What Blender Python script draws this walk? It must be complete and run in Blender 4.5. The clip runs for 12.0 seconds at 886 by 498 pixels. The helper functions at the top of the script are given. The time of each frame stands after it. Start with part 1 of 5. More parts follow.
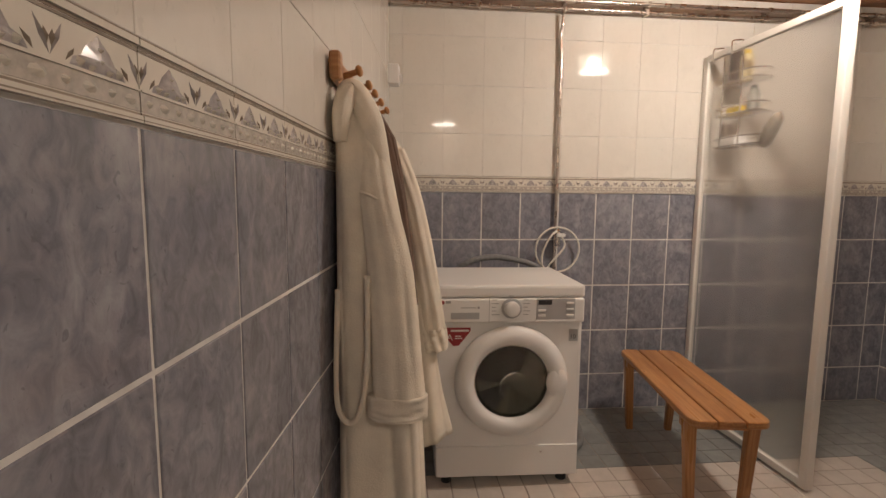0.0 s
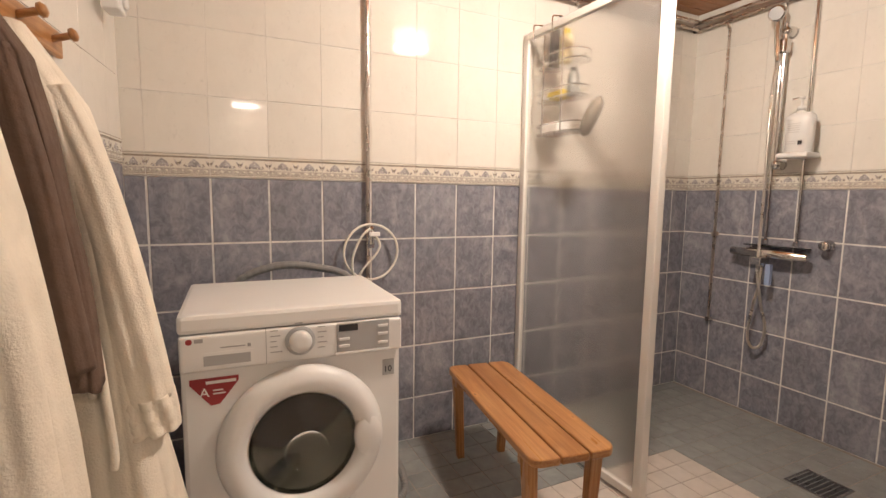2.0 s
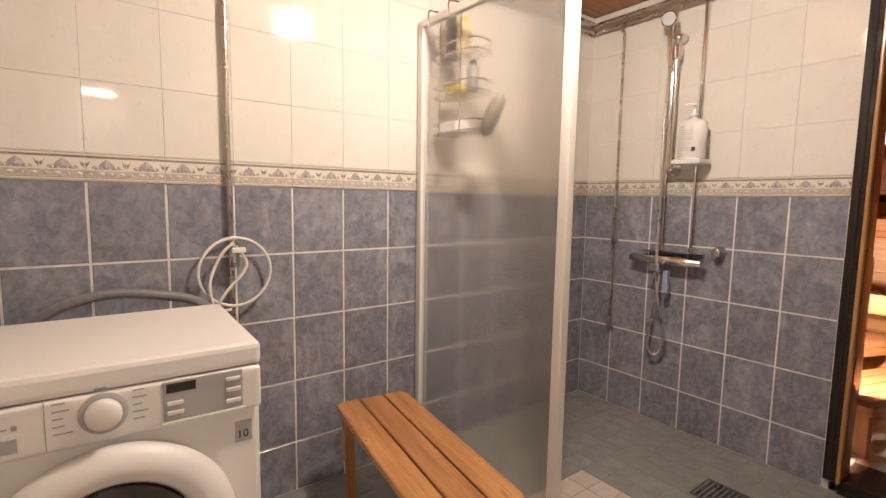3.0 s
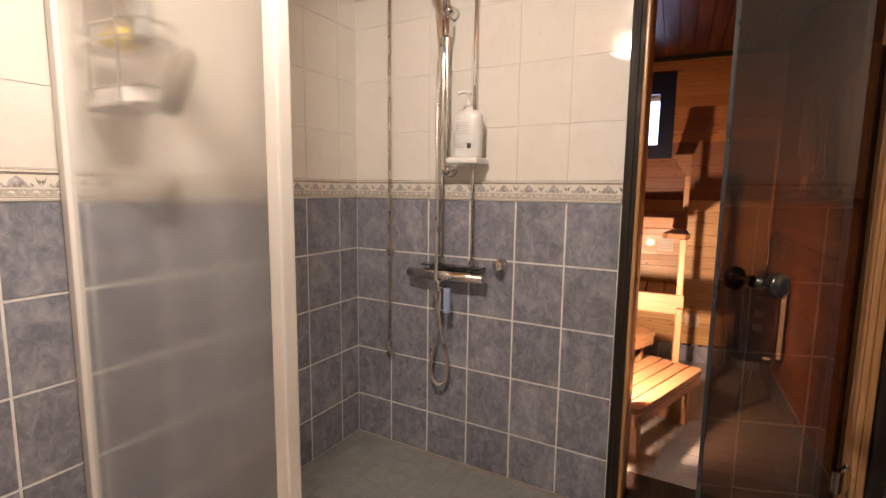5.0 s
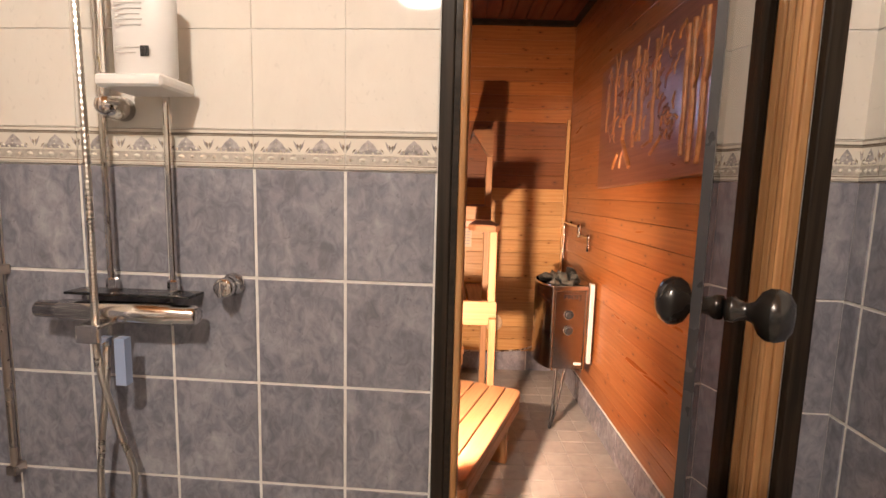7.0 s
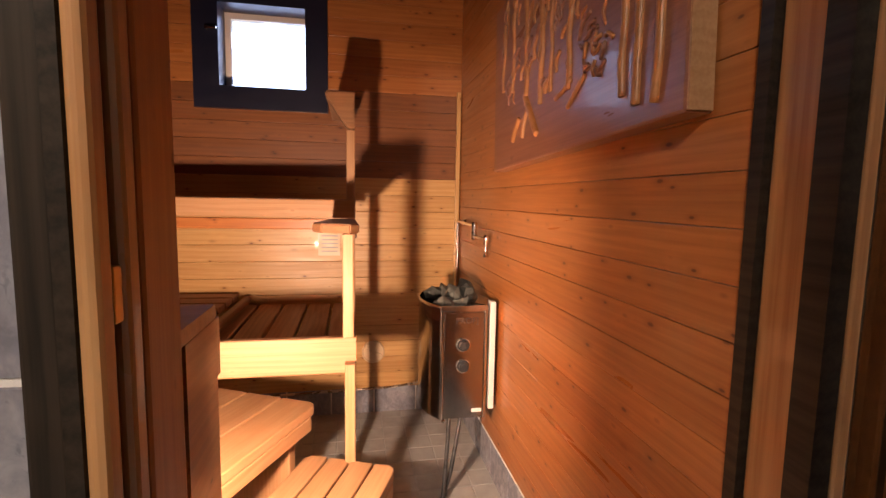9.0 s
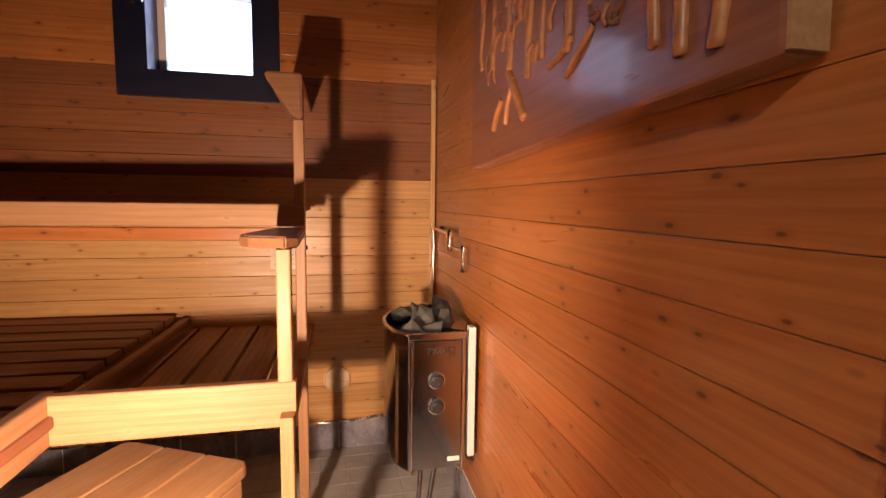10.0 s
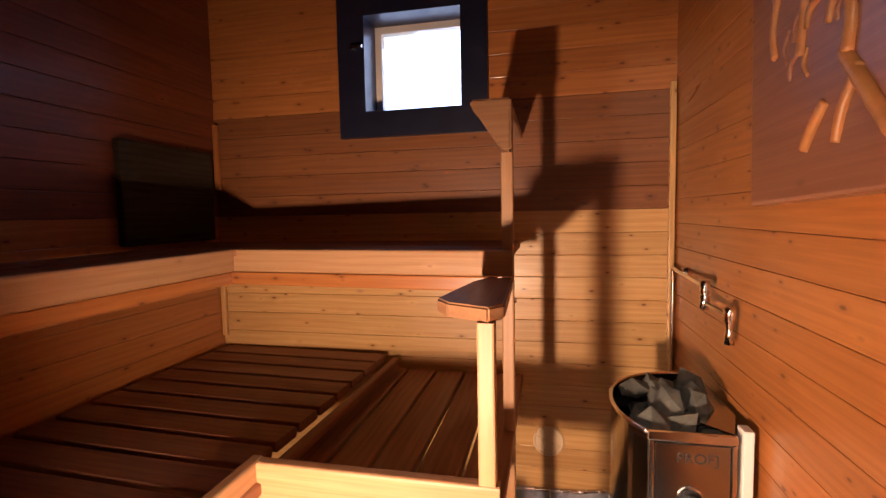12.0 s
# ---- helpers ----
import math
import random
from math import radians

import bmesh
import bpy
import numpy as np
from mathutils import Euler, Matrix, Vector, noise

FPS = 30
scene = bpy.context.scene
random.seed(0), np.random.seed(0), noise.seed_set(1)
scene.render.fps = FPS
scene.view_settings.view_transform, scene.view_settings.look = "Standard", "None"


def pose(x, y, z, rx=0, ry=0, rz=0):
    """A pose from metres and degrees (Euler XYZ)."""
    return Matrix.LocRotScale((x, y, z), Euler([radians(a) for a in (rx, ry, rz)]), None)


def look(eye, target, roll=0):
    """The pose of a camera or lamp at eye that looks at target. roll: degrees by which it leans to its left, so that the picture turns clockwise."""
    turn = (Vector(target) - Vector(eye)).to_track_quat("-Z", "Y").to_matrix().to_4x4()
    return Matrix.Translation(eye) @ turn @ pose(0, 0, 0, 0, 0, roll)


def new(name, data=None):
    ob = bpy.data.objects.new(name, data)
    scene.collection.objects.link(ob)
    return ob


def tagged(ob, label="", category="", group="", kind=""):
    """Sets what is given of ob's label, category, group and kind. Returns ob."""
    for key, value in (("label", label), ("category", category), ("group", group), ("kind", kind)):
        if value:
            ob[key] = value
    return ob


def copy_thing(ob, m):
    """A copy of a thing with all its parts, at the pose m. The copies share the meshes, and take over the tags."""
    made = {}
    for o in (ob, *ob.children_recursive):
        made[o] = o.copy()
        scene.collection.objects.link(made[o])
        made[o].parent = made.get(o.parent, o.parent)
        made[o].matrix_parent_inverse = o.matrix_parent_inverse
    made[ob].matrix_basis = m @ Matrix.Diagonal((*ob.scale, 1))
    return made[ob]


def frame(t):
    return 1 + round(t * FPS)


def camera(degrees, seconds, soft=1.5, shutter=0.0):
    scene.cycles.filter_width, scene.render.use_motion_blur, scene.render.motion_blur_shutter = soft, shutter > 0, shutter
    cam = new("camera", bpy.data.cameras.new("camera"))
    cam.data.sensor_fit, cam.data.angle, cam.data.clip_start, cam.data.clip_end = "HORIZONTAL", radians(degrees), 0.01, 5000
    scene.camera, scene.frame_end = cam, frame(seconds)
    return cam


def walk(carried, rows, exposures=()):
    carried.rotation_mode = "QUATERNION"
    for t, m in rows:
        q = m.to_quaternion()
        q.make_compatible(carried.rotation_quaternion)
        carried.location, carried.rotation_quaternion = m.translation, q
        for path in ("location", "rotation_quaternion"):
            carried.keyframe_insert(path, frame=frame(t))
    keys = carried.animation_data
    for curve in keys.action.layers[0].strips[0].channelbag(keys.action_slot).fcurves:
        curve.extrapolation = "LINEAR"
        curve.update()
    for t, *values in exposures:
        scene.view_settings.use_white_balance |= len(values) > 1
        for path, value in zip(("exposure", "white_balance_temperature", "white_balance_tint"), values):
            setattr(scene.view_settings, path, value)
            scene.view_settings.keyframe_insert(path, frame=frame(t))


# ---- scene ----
cam = camera(85.9, 12.0)
PATH = [
    (0, (-0.212, 0.003, 1.177), (-0.027, 1.982, 0.959), 0.5),
    (0.5, (-0.172, 0.115, 1.156), (0.142, 2.079, 0.938), 0.5),
    (1, (-0.109, 0.256, 1.151), (0.394, 2.179, 0.927), 0.6),
    (1.5, (-0.04, 0.366, 1.153), (0.635, 2.236, 0.929), 0.7),
    (2, (0.03, 0.48, 1.142), (0.885, 2.275, 0.925), 0.8),
    (2.5, (0.121, 0.613, 1.143), (1.174, 2.3, 0.935), 0.9),
    (3, (0.217, 0.698, 1.164), (1.41, 2.29, 0.959), 0.9),
    (3.2, (0.274, 0.723, 1.156), (1.527, 2.27, 0.96), 1.0),
    (5, (0.785, 0.953, 1.246), (2.513, 1.93, 0.998), 0.7),
    (5.5, (0.938, 1.01, 1.236), (2.778, 1.753, 0.984), 0.9),
    (6, (1.147, 1.046, 1.22), (3.059, 1.575, 0.971), 1.0),
    (6.5, (1.357, 1.096, 1.196), (3.321, 1.383, 0.954), 1.4),
    (7, (1.576, 1.153, 1.162), (3.557, 1.292, 0.923), 1.5),
    (7.2, (1.652, 1.161, 1.138), (3.64, 1.25, 0.944), 1.6),
    (8.8, (2.178, 1.004, 1.098), (4.157, 0.798, 0.884), 1.0),
    (9, (2.227, 0.979, 1.1), (4.201, 0.732, 0.893), 1.0),
    (9.5, (2.362, 0.92, 1.097), (4.33, 0.623, 0.894), 0.8),
    (10, (2.516, 0.89, 1.105), (4.483, 0.586, 0.909), 0.7),
    (10.5, (2.673, 0.865, 1.099), (4.643, 0.572, 0.907), 0.3),
    (11, (2.785, 0.864, 1.104), (4.776, 0.822, 0.921), -0.4),
    (11.5, (2.81, 0.887, 1.152), (4.782, 1.178, 0.983), -0.9),
    (12, (2.788, 0.92, 1.19), (4.705, 1.473, 1.042), -1.1),
]
walk(cam, [(t, look(eye, target, roll)) for t, eye, target, roll in PATH], [(0.0, -0.65), (0.25, -0.25), (0.5, 0.0), (5.8, 0.0), (6.5, 0.25), (7.2, 0.36), (8.8, 0.16), (9.5, -0.02), (12.0, -0.10)])

# the sauna stands a little askew to the bathroom
SAUNA = pose(2.57, 0.93, 0.004, 0, 0, 3.65) @ pose(-2.7, -1.0, 0)

# ---- world, lights ----
world = bpy.data.worlds.new("world")
scene.world = world
world.use_nodes = True
wn = world.node_tree.nodes
sky = wn.new("ShaderNodeTexSky")
sky.sky_type, sky.sun_disc = "NISHITA", False
sky.sun_elevation, sky.sun_rotation = radians(18), radians(200)
wn["Background"].inputs[1].default_value = 0.12
world.node_tree.links.new(sky.outputs[0], wn["Background"].inputs[0])

LAMP_WATTS = 47.0
DOWN_WATTS = 8.0
ENTRY_WATTS = 13.5
SAUNA_WATTS = 110.0
WINDOW_WATTS = 1.0


def lamp_point(name, where, watts, colour, radius):
    data = bpy.data.lights.new(name, "POINT")
    data.energy, data.color, data.shadow_soft_size = watts, colour, radius
    ob = new(name, data)
    ob.location = where
    return ob


lamp_point("ceiling_bulb_light", (1.21, 1.46, 2.15), LAMP_WATTS, (1.0, 0.87, 0.755), 0.032)
entry_data = bpy.data.lights.new("entry_dome_light", "AREA")
entry_data.shape, entry_data.size, entry_data.energy, entry_data.color = "DISK", 0.30, ENTRY_WATTS, (1.0, 0.87, 0.755)
entry_light = new("entry_dome_light", entry_data)
entry_light.location = (0.36, -1.18, 2.085)
down_data = bpy.data.lights.new("ceiling_dome_light", "AREA")
down_data.shape, down_data.size, down_data.energy, down_data.color = "DISK", 0.22, DOWN_WATTS, (1.0, 0.87, 0.755)
down_lamp = new("ceiling_dome_light", down_data)
down_lamp.location = (1.21, 1.46, 2.096)
lamp_point("bench_bulb_light", SAUNA @ Vector((3.018, 1.336, 0.725)), SAUNA_WATTS, (1.0, 0.65, 0.46), 0.030)
sky_data = bpy.data.lights.new("window_sky_light", "AREA")
sky_data.shape, sky_data.size, sky_data.size_y = "RECTANGLE", 0.34, 0.32
sky_data.energy, sky_data.color = WINDOW_WATTS, (0.42, 0.55, 1.0)
sky_lamp = new("window_sky_light", sky_data)
sky_lamp.matrix_basis = SAUNA @ look((4.80, 1.45, 1.735), (3.2, 1.25, 1.2))

# ---- materials ----


def shader(name):
    m = bpy.data.materials.new(name)
    m.use_nodes = True
    nodes, links = m.node_tree.nodes, m.node_tree.links
    return m, nodes, links, nodes["Principled BSDF"]


def coords(nodes, links, scale=(1, 1, 1), shift=True):
    tc = nodes.new("ShaderNodeTexCoord")
    mp = nodes.new("ShaderNodeMapping")
    mp.inputs["Scale"].default_value = scale
    links.new(tc.outputs["Object"], mp.inputs["Vector"])
    if shift:
        info = nodes.new("ShaderNodeObjectInfo")
        mul = nodes.new("ShaderNodeVectorMath")
        mul.operation = "MULTIPLY"
        comb = nodes.new("ShaderNodeCombineXYZ")
        for i in range(3):
            links.new(info.outputs["Random"], comb.inputs[i])
        mul.inputs[1].default_value = (37.0, 17.0, 23.0)
        links.new(comb.outputs[0], mul.inputs[0])
        links.new(mul.outputs[0], mp.inputs["Location"])
    return mp.outputs[0]


def noise_at(nodes, links, vec, scale, detail=3.0, rough=0.55, distortion=0.0):
    n = nodes.new("ShaderNodeTexNoise")
    n.inputs["Scale"].default_value, n.inputs["Detail"].default_value = scale, detail
    n.inputs["Roughness"].default_value, n.inputs["Distortion"].default_value = rough, distortion
    links.new(vec, n.inputs["Vector"])
    return n.outputs["Fac"]


def ramp(nodes, links, fac, stops):
    r = nodes.new("ShaderNodeValToRGB")
    while len(r.color_ramp.elements) < len(stops):
        r.color_ramp.elements.new(0.5)
    for e, (p, c) in zip(r.color_ramp.elements, stops):
        e.position, e.color = p, (*c, 1)
    links.new(fac, r.inputs["Fac"])
    return r.outputs["Color"]


def mix(nodes, links, fac, a, b, kind="MIX"):
    m = nodes.new("ShaderNodeMix")
    m.data_type, m.blend_type = "RGBA", kind
    for sock, v in ((m.inputs["Factor"], fac), (m.inputs["A"], a), (m.inputs["B"], b)):
        if isinstance(v, bpy.types.NodeSocket):
            links.new(v, sock)
        elif isinstance(v, tuple):
            sock.default_value = (*v, 1)
        else:
            sock.default_value = v
    return m.outputs["Result"]


def bump(nodes, links, bsdf, fac, strength, dist=0.002):
    b = nodes.new("ShaderNodeBump")
    b.inputs["Strength"].default_value, b.inputs["Distance"].default_value = strength, dist
    links.new(fac, b.inputs["Height"])
    links.new(b.outputs[0], bsdf.inputs["Normal"])


def shade(c, k):
    return tuple(min(1.0, v * k) for v in c)


def plain(name, colour, rough=0.5, metal=0.0, var=0.08, scale=6.0, relief=0.0, rscale=120.0, coat=0.0, vary=0.0, rvar=0.18):
    m, nodes, links, bsdf = shader(name)
    vec = coords(nodes, links)
    fac = noise_at(nodes, links, vec, scale, 4.0)
    col = ramp(nodes, links, fac, [(0.3, shade(colour, 1 - var)), (0.7, shade(colour, 1 + var))])
    if vary:
        info = nodes.new("ShaderNodeObjectInfo")
        tint = ramp(nodes, links, info.outputs["Random"], [(0.0, (1 - vary,) * 3), (1.0, (1.0,) * 3)])
        col = mix(nodes, links, 1.0, col, tint, "MULTIPLY")
    links.new(col, bsdf.inputs["Base Color"])
    rr = ramp(nodes, links, noise_at(nodes, links, vec, scale * 3.1, 3.0), [(0.3, (rough * (1 - rvar),) * 3), (0.7, (min(1, rough * (1 + rvar)),) * 3)])
    links.new(rr, bsdf.inputs["Roughness"])
    bsdf.inputs["Metallic"].default_value = metal
    bsdf.inputs["Coat Weight"].default_value = coat
    if relief:
        bump(nodes, links, bsdf, noise_at(nodes, links, vec, rscale, 2.0), relief)
    return m


def wood(name, light, dark, knot, rough=0.45, coat=0.0, knots=1.0, vary=0.18, grain=14.0, flat=False):
    """Boards whose grain runs along their local x."""
    m, nodes, links, bsdf = shader(name)
    vec = coords(nodes, links, (1.2, 9.0, 9.0))
    big = noise_at(nodes, links, vec, 1.6, 3.0, 0.5, 0.6)
    wave = nodes.new("ShaderNodeTexWave")
    wave.wave_type, wave.bands_direction = "BANDS", "Z"
    wave.inputs["Scale"].default_value, wave.inputs["Distortion"].default_value = grain / 9.0, 7.0
    wave.inputs["Detail"].default_value, wave.inputs["Detail Scale"].default_value = 3.0, 1.2
    links.new(vec, wave.inputs["Vector"])
    fine = noise_at(nodes, links, coords(nodes, links, (3.0, 120.0, 120.0)), 1.5, 3.0)
    col = ramp(nodes, links, wave.outputs["Fac"], [(0.15, light), (0.85, dark)])
    col = mix(nodes, links, 0.5, col, ramp(nodes, links, big, [(0.3, light), (0.7, dark)]))
    col = mix(nodes, links, 0.35, col, ramp(nodes, links, fine, [(0.35, shade(dark, 0.8)), (0.65, light)]))
    kv = coords(nodes, links, (2.3, 5.5, 5.5))
    vor = nodes.new("ShaderNodeTexVoronoi")
    vor.inputs["Scale"].default_value, vor.inputs["Randomness"].default_value = 1.9, 1.0
    links.new(kv, vor.inputs["Vector"])
    spot = ramp(nodes, links, vor.outputs["Distance"], [(0.030, (knots,) * 3), (0.065, (0.35 * knots,) * 3), (0.11, (0, 0, 0))])
    col = mix(nodes, links, spot, col, knot)
    pv = coords(nodes, links, (5.2, 11.0, 11.0))
    pin = nodes.new("ShaderNodeTexVoronoi")
    pin.inputs["Scale"].default_value, pin.inputs["Randomness"].default_value = 1.5, 1.0
    links.new(pv, pin.inputs["Vector"])
    halo = ramp(nodes, links, pin.outputs["Distance"], [(0.10, (0.55 * knots,) * 3), (0.26, (0, 0, 0))])
    col = mix(nodes, links, halo, col, shade(light, 1.18))
    dot = ramp(nodes, links, pin.outputs["Distance"], [(0.035, (0.9 * knots,) * 3), (0.085, (0, 0, 0))])
    col = mix(nodes, links, dot, col, knot)
    if flat:
        # round knots scattered over the board's face, some boards with more of them
        for step, low, size in ((4.6, 0.40, 0.055), (7.5, 0.62, 0.062)):
            fv = coords(nodes, links, (step, 1.0, step * 2.3))
            sep, comb = nodes.new("ShaderNodeSeparateXYZ"), nodes.new("ShaderNodeCombineXYZ")
            links.new(fv, sep.inputs[0])
            links.new(sep.outputs[0], comb.inputs[0])
            links.new(sep.outputs[2], comb.inputs[1])
            cell = nodes.new("ShaderNodeTexVoronoi")
            cell.voronoi_dimensions = "2D"
            cell.inputs["Scale"].default_value = 1.0
            links.new(comb.outputs[0], cell.inputs["Vector"])
            some = ramp(nodes, links, cell.outputs["Color"], [(low, (0, 0, 0)), (low + 0.02, (1, 1, 1))])
            ring = ramp(nodes, links, cell.outputs["Distance"], [(size * 0.6, (0.85,) * 3), (size * 2.4, (0, 0, 0))])
            col = mix(nodes, links, mix(nodes, links, 1.0, ring, some, "MULTIPLY"), col, shade(dark, 0.85))
            core = ramp(nodes, links, cell.outputs["Distance"], [(size * 0.45, (0.95,) * 3), (size * 0.85, (0, 0, 0))])
            col = mix(nodes, links, mix(nodes, links, 1.0, core, some, "MULTIPLY"), col, knot)
    info = nodes.new("ShaderNodeObjectInfo")
    tint = ramp(nodes, links, info.outputs["Random"], [(0.0, (1 - vary, 1 - vary * 1.15, 1 - vary * 1.25)), (1.0, (1.0, 1.0, 1.0))])
    col = mix(nodes, links, 1.0, col, tint, "MULTIPLY")
    links.new(col, bsdf.inputs["Base Color"])
    rr = ramp(nodes, links, big, [(0.3, (rough * 0.8,) * 3), (0.7, (rough * 1.25,) * 3)])
    links.new(rr, bsdf.inputs["Roughness"])
    bsdf.inputs["Coat Weight"].default_value = coat
    bump(nodes, links, bsdf, fine, 0.25, 0.0008)
    return m


def marbled(name, colour, pale, rough, var=0.1, vein=7.0, grit=0.66):
    """Glazed tile with soft cloudy veins, each tile of its own."""
    m, nodes, links, bsdf = shader(name)
    vec = coords(nodes, links, (1.0, 1.0, 0.7))
    cloud = noise_at(nodes, links, vec, vein, 6.0, 0.62, 1.2)
    fine = noise_at(nodes, links, vec, vein * 5.5, 5.0, 0.6, 0.9)
    fleck = noise_at(nodes, links, vec, vein * 9, 3.0, 0.5, 2.2)
    col = ramp(nodes, links, cloud, [(0.32, shade(colour, 0.45 + grit * 0.5)), (0.5, colour), (0.68, pale)])
    col = mix(nodes, links, 0.42, col, ramp(nodes, links, fine, [(0.35, shade(colour, grit)), (0.65, pale)]))
    col = mix(nodes, links, ramp(nodes, links, fleck, [(0.64, (0, 0, 0)), (0.72, (0.6,) * 3)]), col, shade(colour, 0.45 + grit * 0.5 - 0.08))
    info = nodes.new("ShaderNodeObjectInfo")
    tint = ramp(nodes, links, info.outputs["Random"], [(0.0, (1 - var,) * 3), (1.0, (1.0,) * 3)])
    col = mix(nodes, links, 1.0, col, tint, "MULTIPLY")
    links.new(col, bsdf.inputs["Base Color"])
    bsdf.inputs["Roughness"].default_value = rough
    bump(nodes, links, bsdf, noise_at(nodes, links, vec, 14.0, 2.0), 0.06, 0.002)
    return m


def glassy(name, colour, rough, milky=0.0, ior=1.45):
    m, nodes, links, bsdf = shader(name)
    bsdf.inputs["Base Color"].default_value = (*colour, 1)
    bsdf.inputs["Roughness"].default_value, bsdf.inputs["IOR"].default_value = rough, ior
    bsdf.inputs["Transmission Weight"].default_value = 1.0 - milky
    return m


def glowing(name, colour, strength):
    m, nodes, links, bsdf = shader(name)
    bsdf.inputs["Base Color"].default_value = (*colour, 1)
    bsdf.inputs["Emission Color"].default_value = (*colour, 1)
    bsdf.inputs["Emission Strength"].default_value = strength
    return m


BLUE_TILE = marbled("blue_grey_tile", (0.232, 0.234, 0.280), (0.42, 0.42, 0.46), 0.14)
CREAM_TILE = marbled("cream_tile", (0.77, 0.735, 0.67), (0.785, 0.75, 0.69), 0.05, 0.03, 5.0, 0.97)
BORDER_TILE = plain("border_tile", (0.72, 0.68, 0.60), 0.15, var=0.06)
BORDER_ORNAMENT = plain("border_ornament", (0.40, 0.375, 0.37), 0.14, var=0.35, scale=70)
BORDER_LINE = plain("border_line", (0.30, 0.25, 0.20), 0.2, var=0.2, scale=40)
BORDER_BAND = plain("border_band", (0.50, 0.46, 0.41), 0.16, var=0.22, scale=90)
GROUT = plain("pale_grout", (0.74, 0.72, 0.69), 0.85, var=0.12, scale=30, relief=0.3)
WHITE_FLOOR = plain("white_floor_tile", (0.62, 0.56, 0.50), 0.35, var=0.07, vary=0.10, scale=20)
GREEN_FLOOR = plain("grey_green_floor_tile", (0.275, 0.285, 0.275), 0.4, var=0.12, vary=0.12, scale=18)
SAUNA_FLOOR = plain("grey_floor_tile", (0.36, 0.35, 0.33), 0.4, var=0.12, vary=0.15, scale=18)
FLOOR_GROUT = plain("brownish_floor_grout", (0.36, 0.31, 0.27), 0.9, var=0.15, scale=25)
GREEN_GROUT = plain("grey_floor_grout", (0.33, 0.34, 0.33), 0.9, var=0.15, scale=25)
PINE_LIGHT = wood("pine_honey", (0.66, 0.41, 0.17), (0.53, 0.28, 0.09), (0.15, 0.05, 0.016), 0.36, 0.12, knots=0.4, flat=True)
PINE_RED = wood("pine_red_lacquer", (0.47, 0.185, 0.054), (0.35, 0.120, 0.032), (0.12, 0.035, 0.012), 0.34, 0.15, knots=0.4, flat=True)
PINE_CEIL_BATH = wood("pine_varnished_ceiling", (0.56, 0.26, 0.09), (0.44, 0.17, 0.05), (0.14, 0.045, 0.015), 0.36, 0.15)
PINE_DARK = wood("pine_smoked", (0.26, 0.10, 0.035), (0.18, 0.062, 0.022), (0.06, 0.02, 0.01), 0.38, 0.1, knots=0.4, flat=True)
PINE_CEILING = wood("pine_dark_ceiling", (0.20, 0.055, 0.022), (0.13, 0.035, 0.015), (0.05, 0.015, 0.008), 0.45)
BENCH_WOOD = wood("bench_plank", (0.47, 0.275, 0.14), (0.37, 0.19, 0.08), (0.20, 0.08, 0.03), 0.5, knots=0.5)
BENCH_DARK = wood("bench_slat_dark", (0.30, 0.125, 0.06), (0.19, 0.07, 0.035), (0.08, 0.03, 0.015), 0.55, knots=0.3)
JAMB_WOOD = wood("jamb_pine", (0.62, 0.36, 0.16), (0.44, 0.20, 0.07), (0.12, 0.04, 0.015), 0.3, 0.3, knots=0.7)
RAIL_WOOD = wood("rail_weathered", (0.36, 0.19, 0.09), (0.26, 0.125, 0.06), (0.10, 0.04, 0.02), 0.42, knots=0.4)
STOOL_WOOD = wood("bench_pine", (0.58, 0.30, 0.115), (0.36, 0.145, 0.042), (0.18, 0.055, 0.018), 0.32, 0.25, knots=0.9, grain=22.0)
BLACK_WOOD = wood("black_stained_wood", (0.046, 0.033, 0.022), (0.012, 0.009, 0.007), (0.01, 0.008, 0.006), 0.55, knots=0.5)
BLACK_WOOD.node_tree.nodes["Principled BSDF"].inputs["Specular IOR Level"].default_value = 0.22
WHITE_ENAMEL = plain("white_enamel", (0.80, 0.79, 0.77), 0.30, var=0.012, rvar=0.03)
WHITE_PLASTIC = plain("white_plastic", (0.78, 0.77, 0.75), 0.35, var=0.015, rvar=0.03)
PALE_PLASTIC = plain("yellowed_plastic", (0.62, 0.47, 0.30), 0.4, var=0.05)
GREY_PLASTIC = plain("grey_plastic", (0.42, 0.42, 0.42), 0.35, var=0.05)
DARK_PLASTIC = plain("dark_plastic", (0.03, 0.03, 0.032), 0.3, var=0.1)
CHROME = plain("chrome", (0.72, 0.70, 0.68), 0.12, 1.0, var=0.04)
BRASS = plain("worn_brass", (0.50, 0.38, 0.17), 0.35, 1.0, var=0.15)
HOSE_METAL = plain("hose_metal", (0.62, 0.58, 0.53), 0.30, 1.0, var=0.06)
STEEL = plain("brushed_steel", (0.44, 0.42, 0.40), 0.15, 1.0, var=0.08, relief=0.05, rscale=300)
DULL_PIPE = plain("dull_metal_pipe", (0.52, 0.46, 0.41), 0.28, 1.0, var=0.12)
WHITE_FRAME = plain("cream_painted_metal", (0.76, 0.73, 0.68), 0.35, var=0.03)
GREY_HOSE = plain("grey_hose", (0.20, 0.20, 0.20), 0.5, var=0.1)
WHITE_CABLE = plain("white_cable", (0.78, 0.75, 0.68), 0.4, var=0.03)
FLEECE = plain("cream_fleece", (0.80, 0.735, 0.62), 0.95, var=0.08, scale=14, relief=0.7, rscale=230)
BROWN_CLOTH = plain("brown_cloth", (0.125, 0.080, 0.058), 0.95, var=0.15, scale=14, relief=0.6, rscale=200)
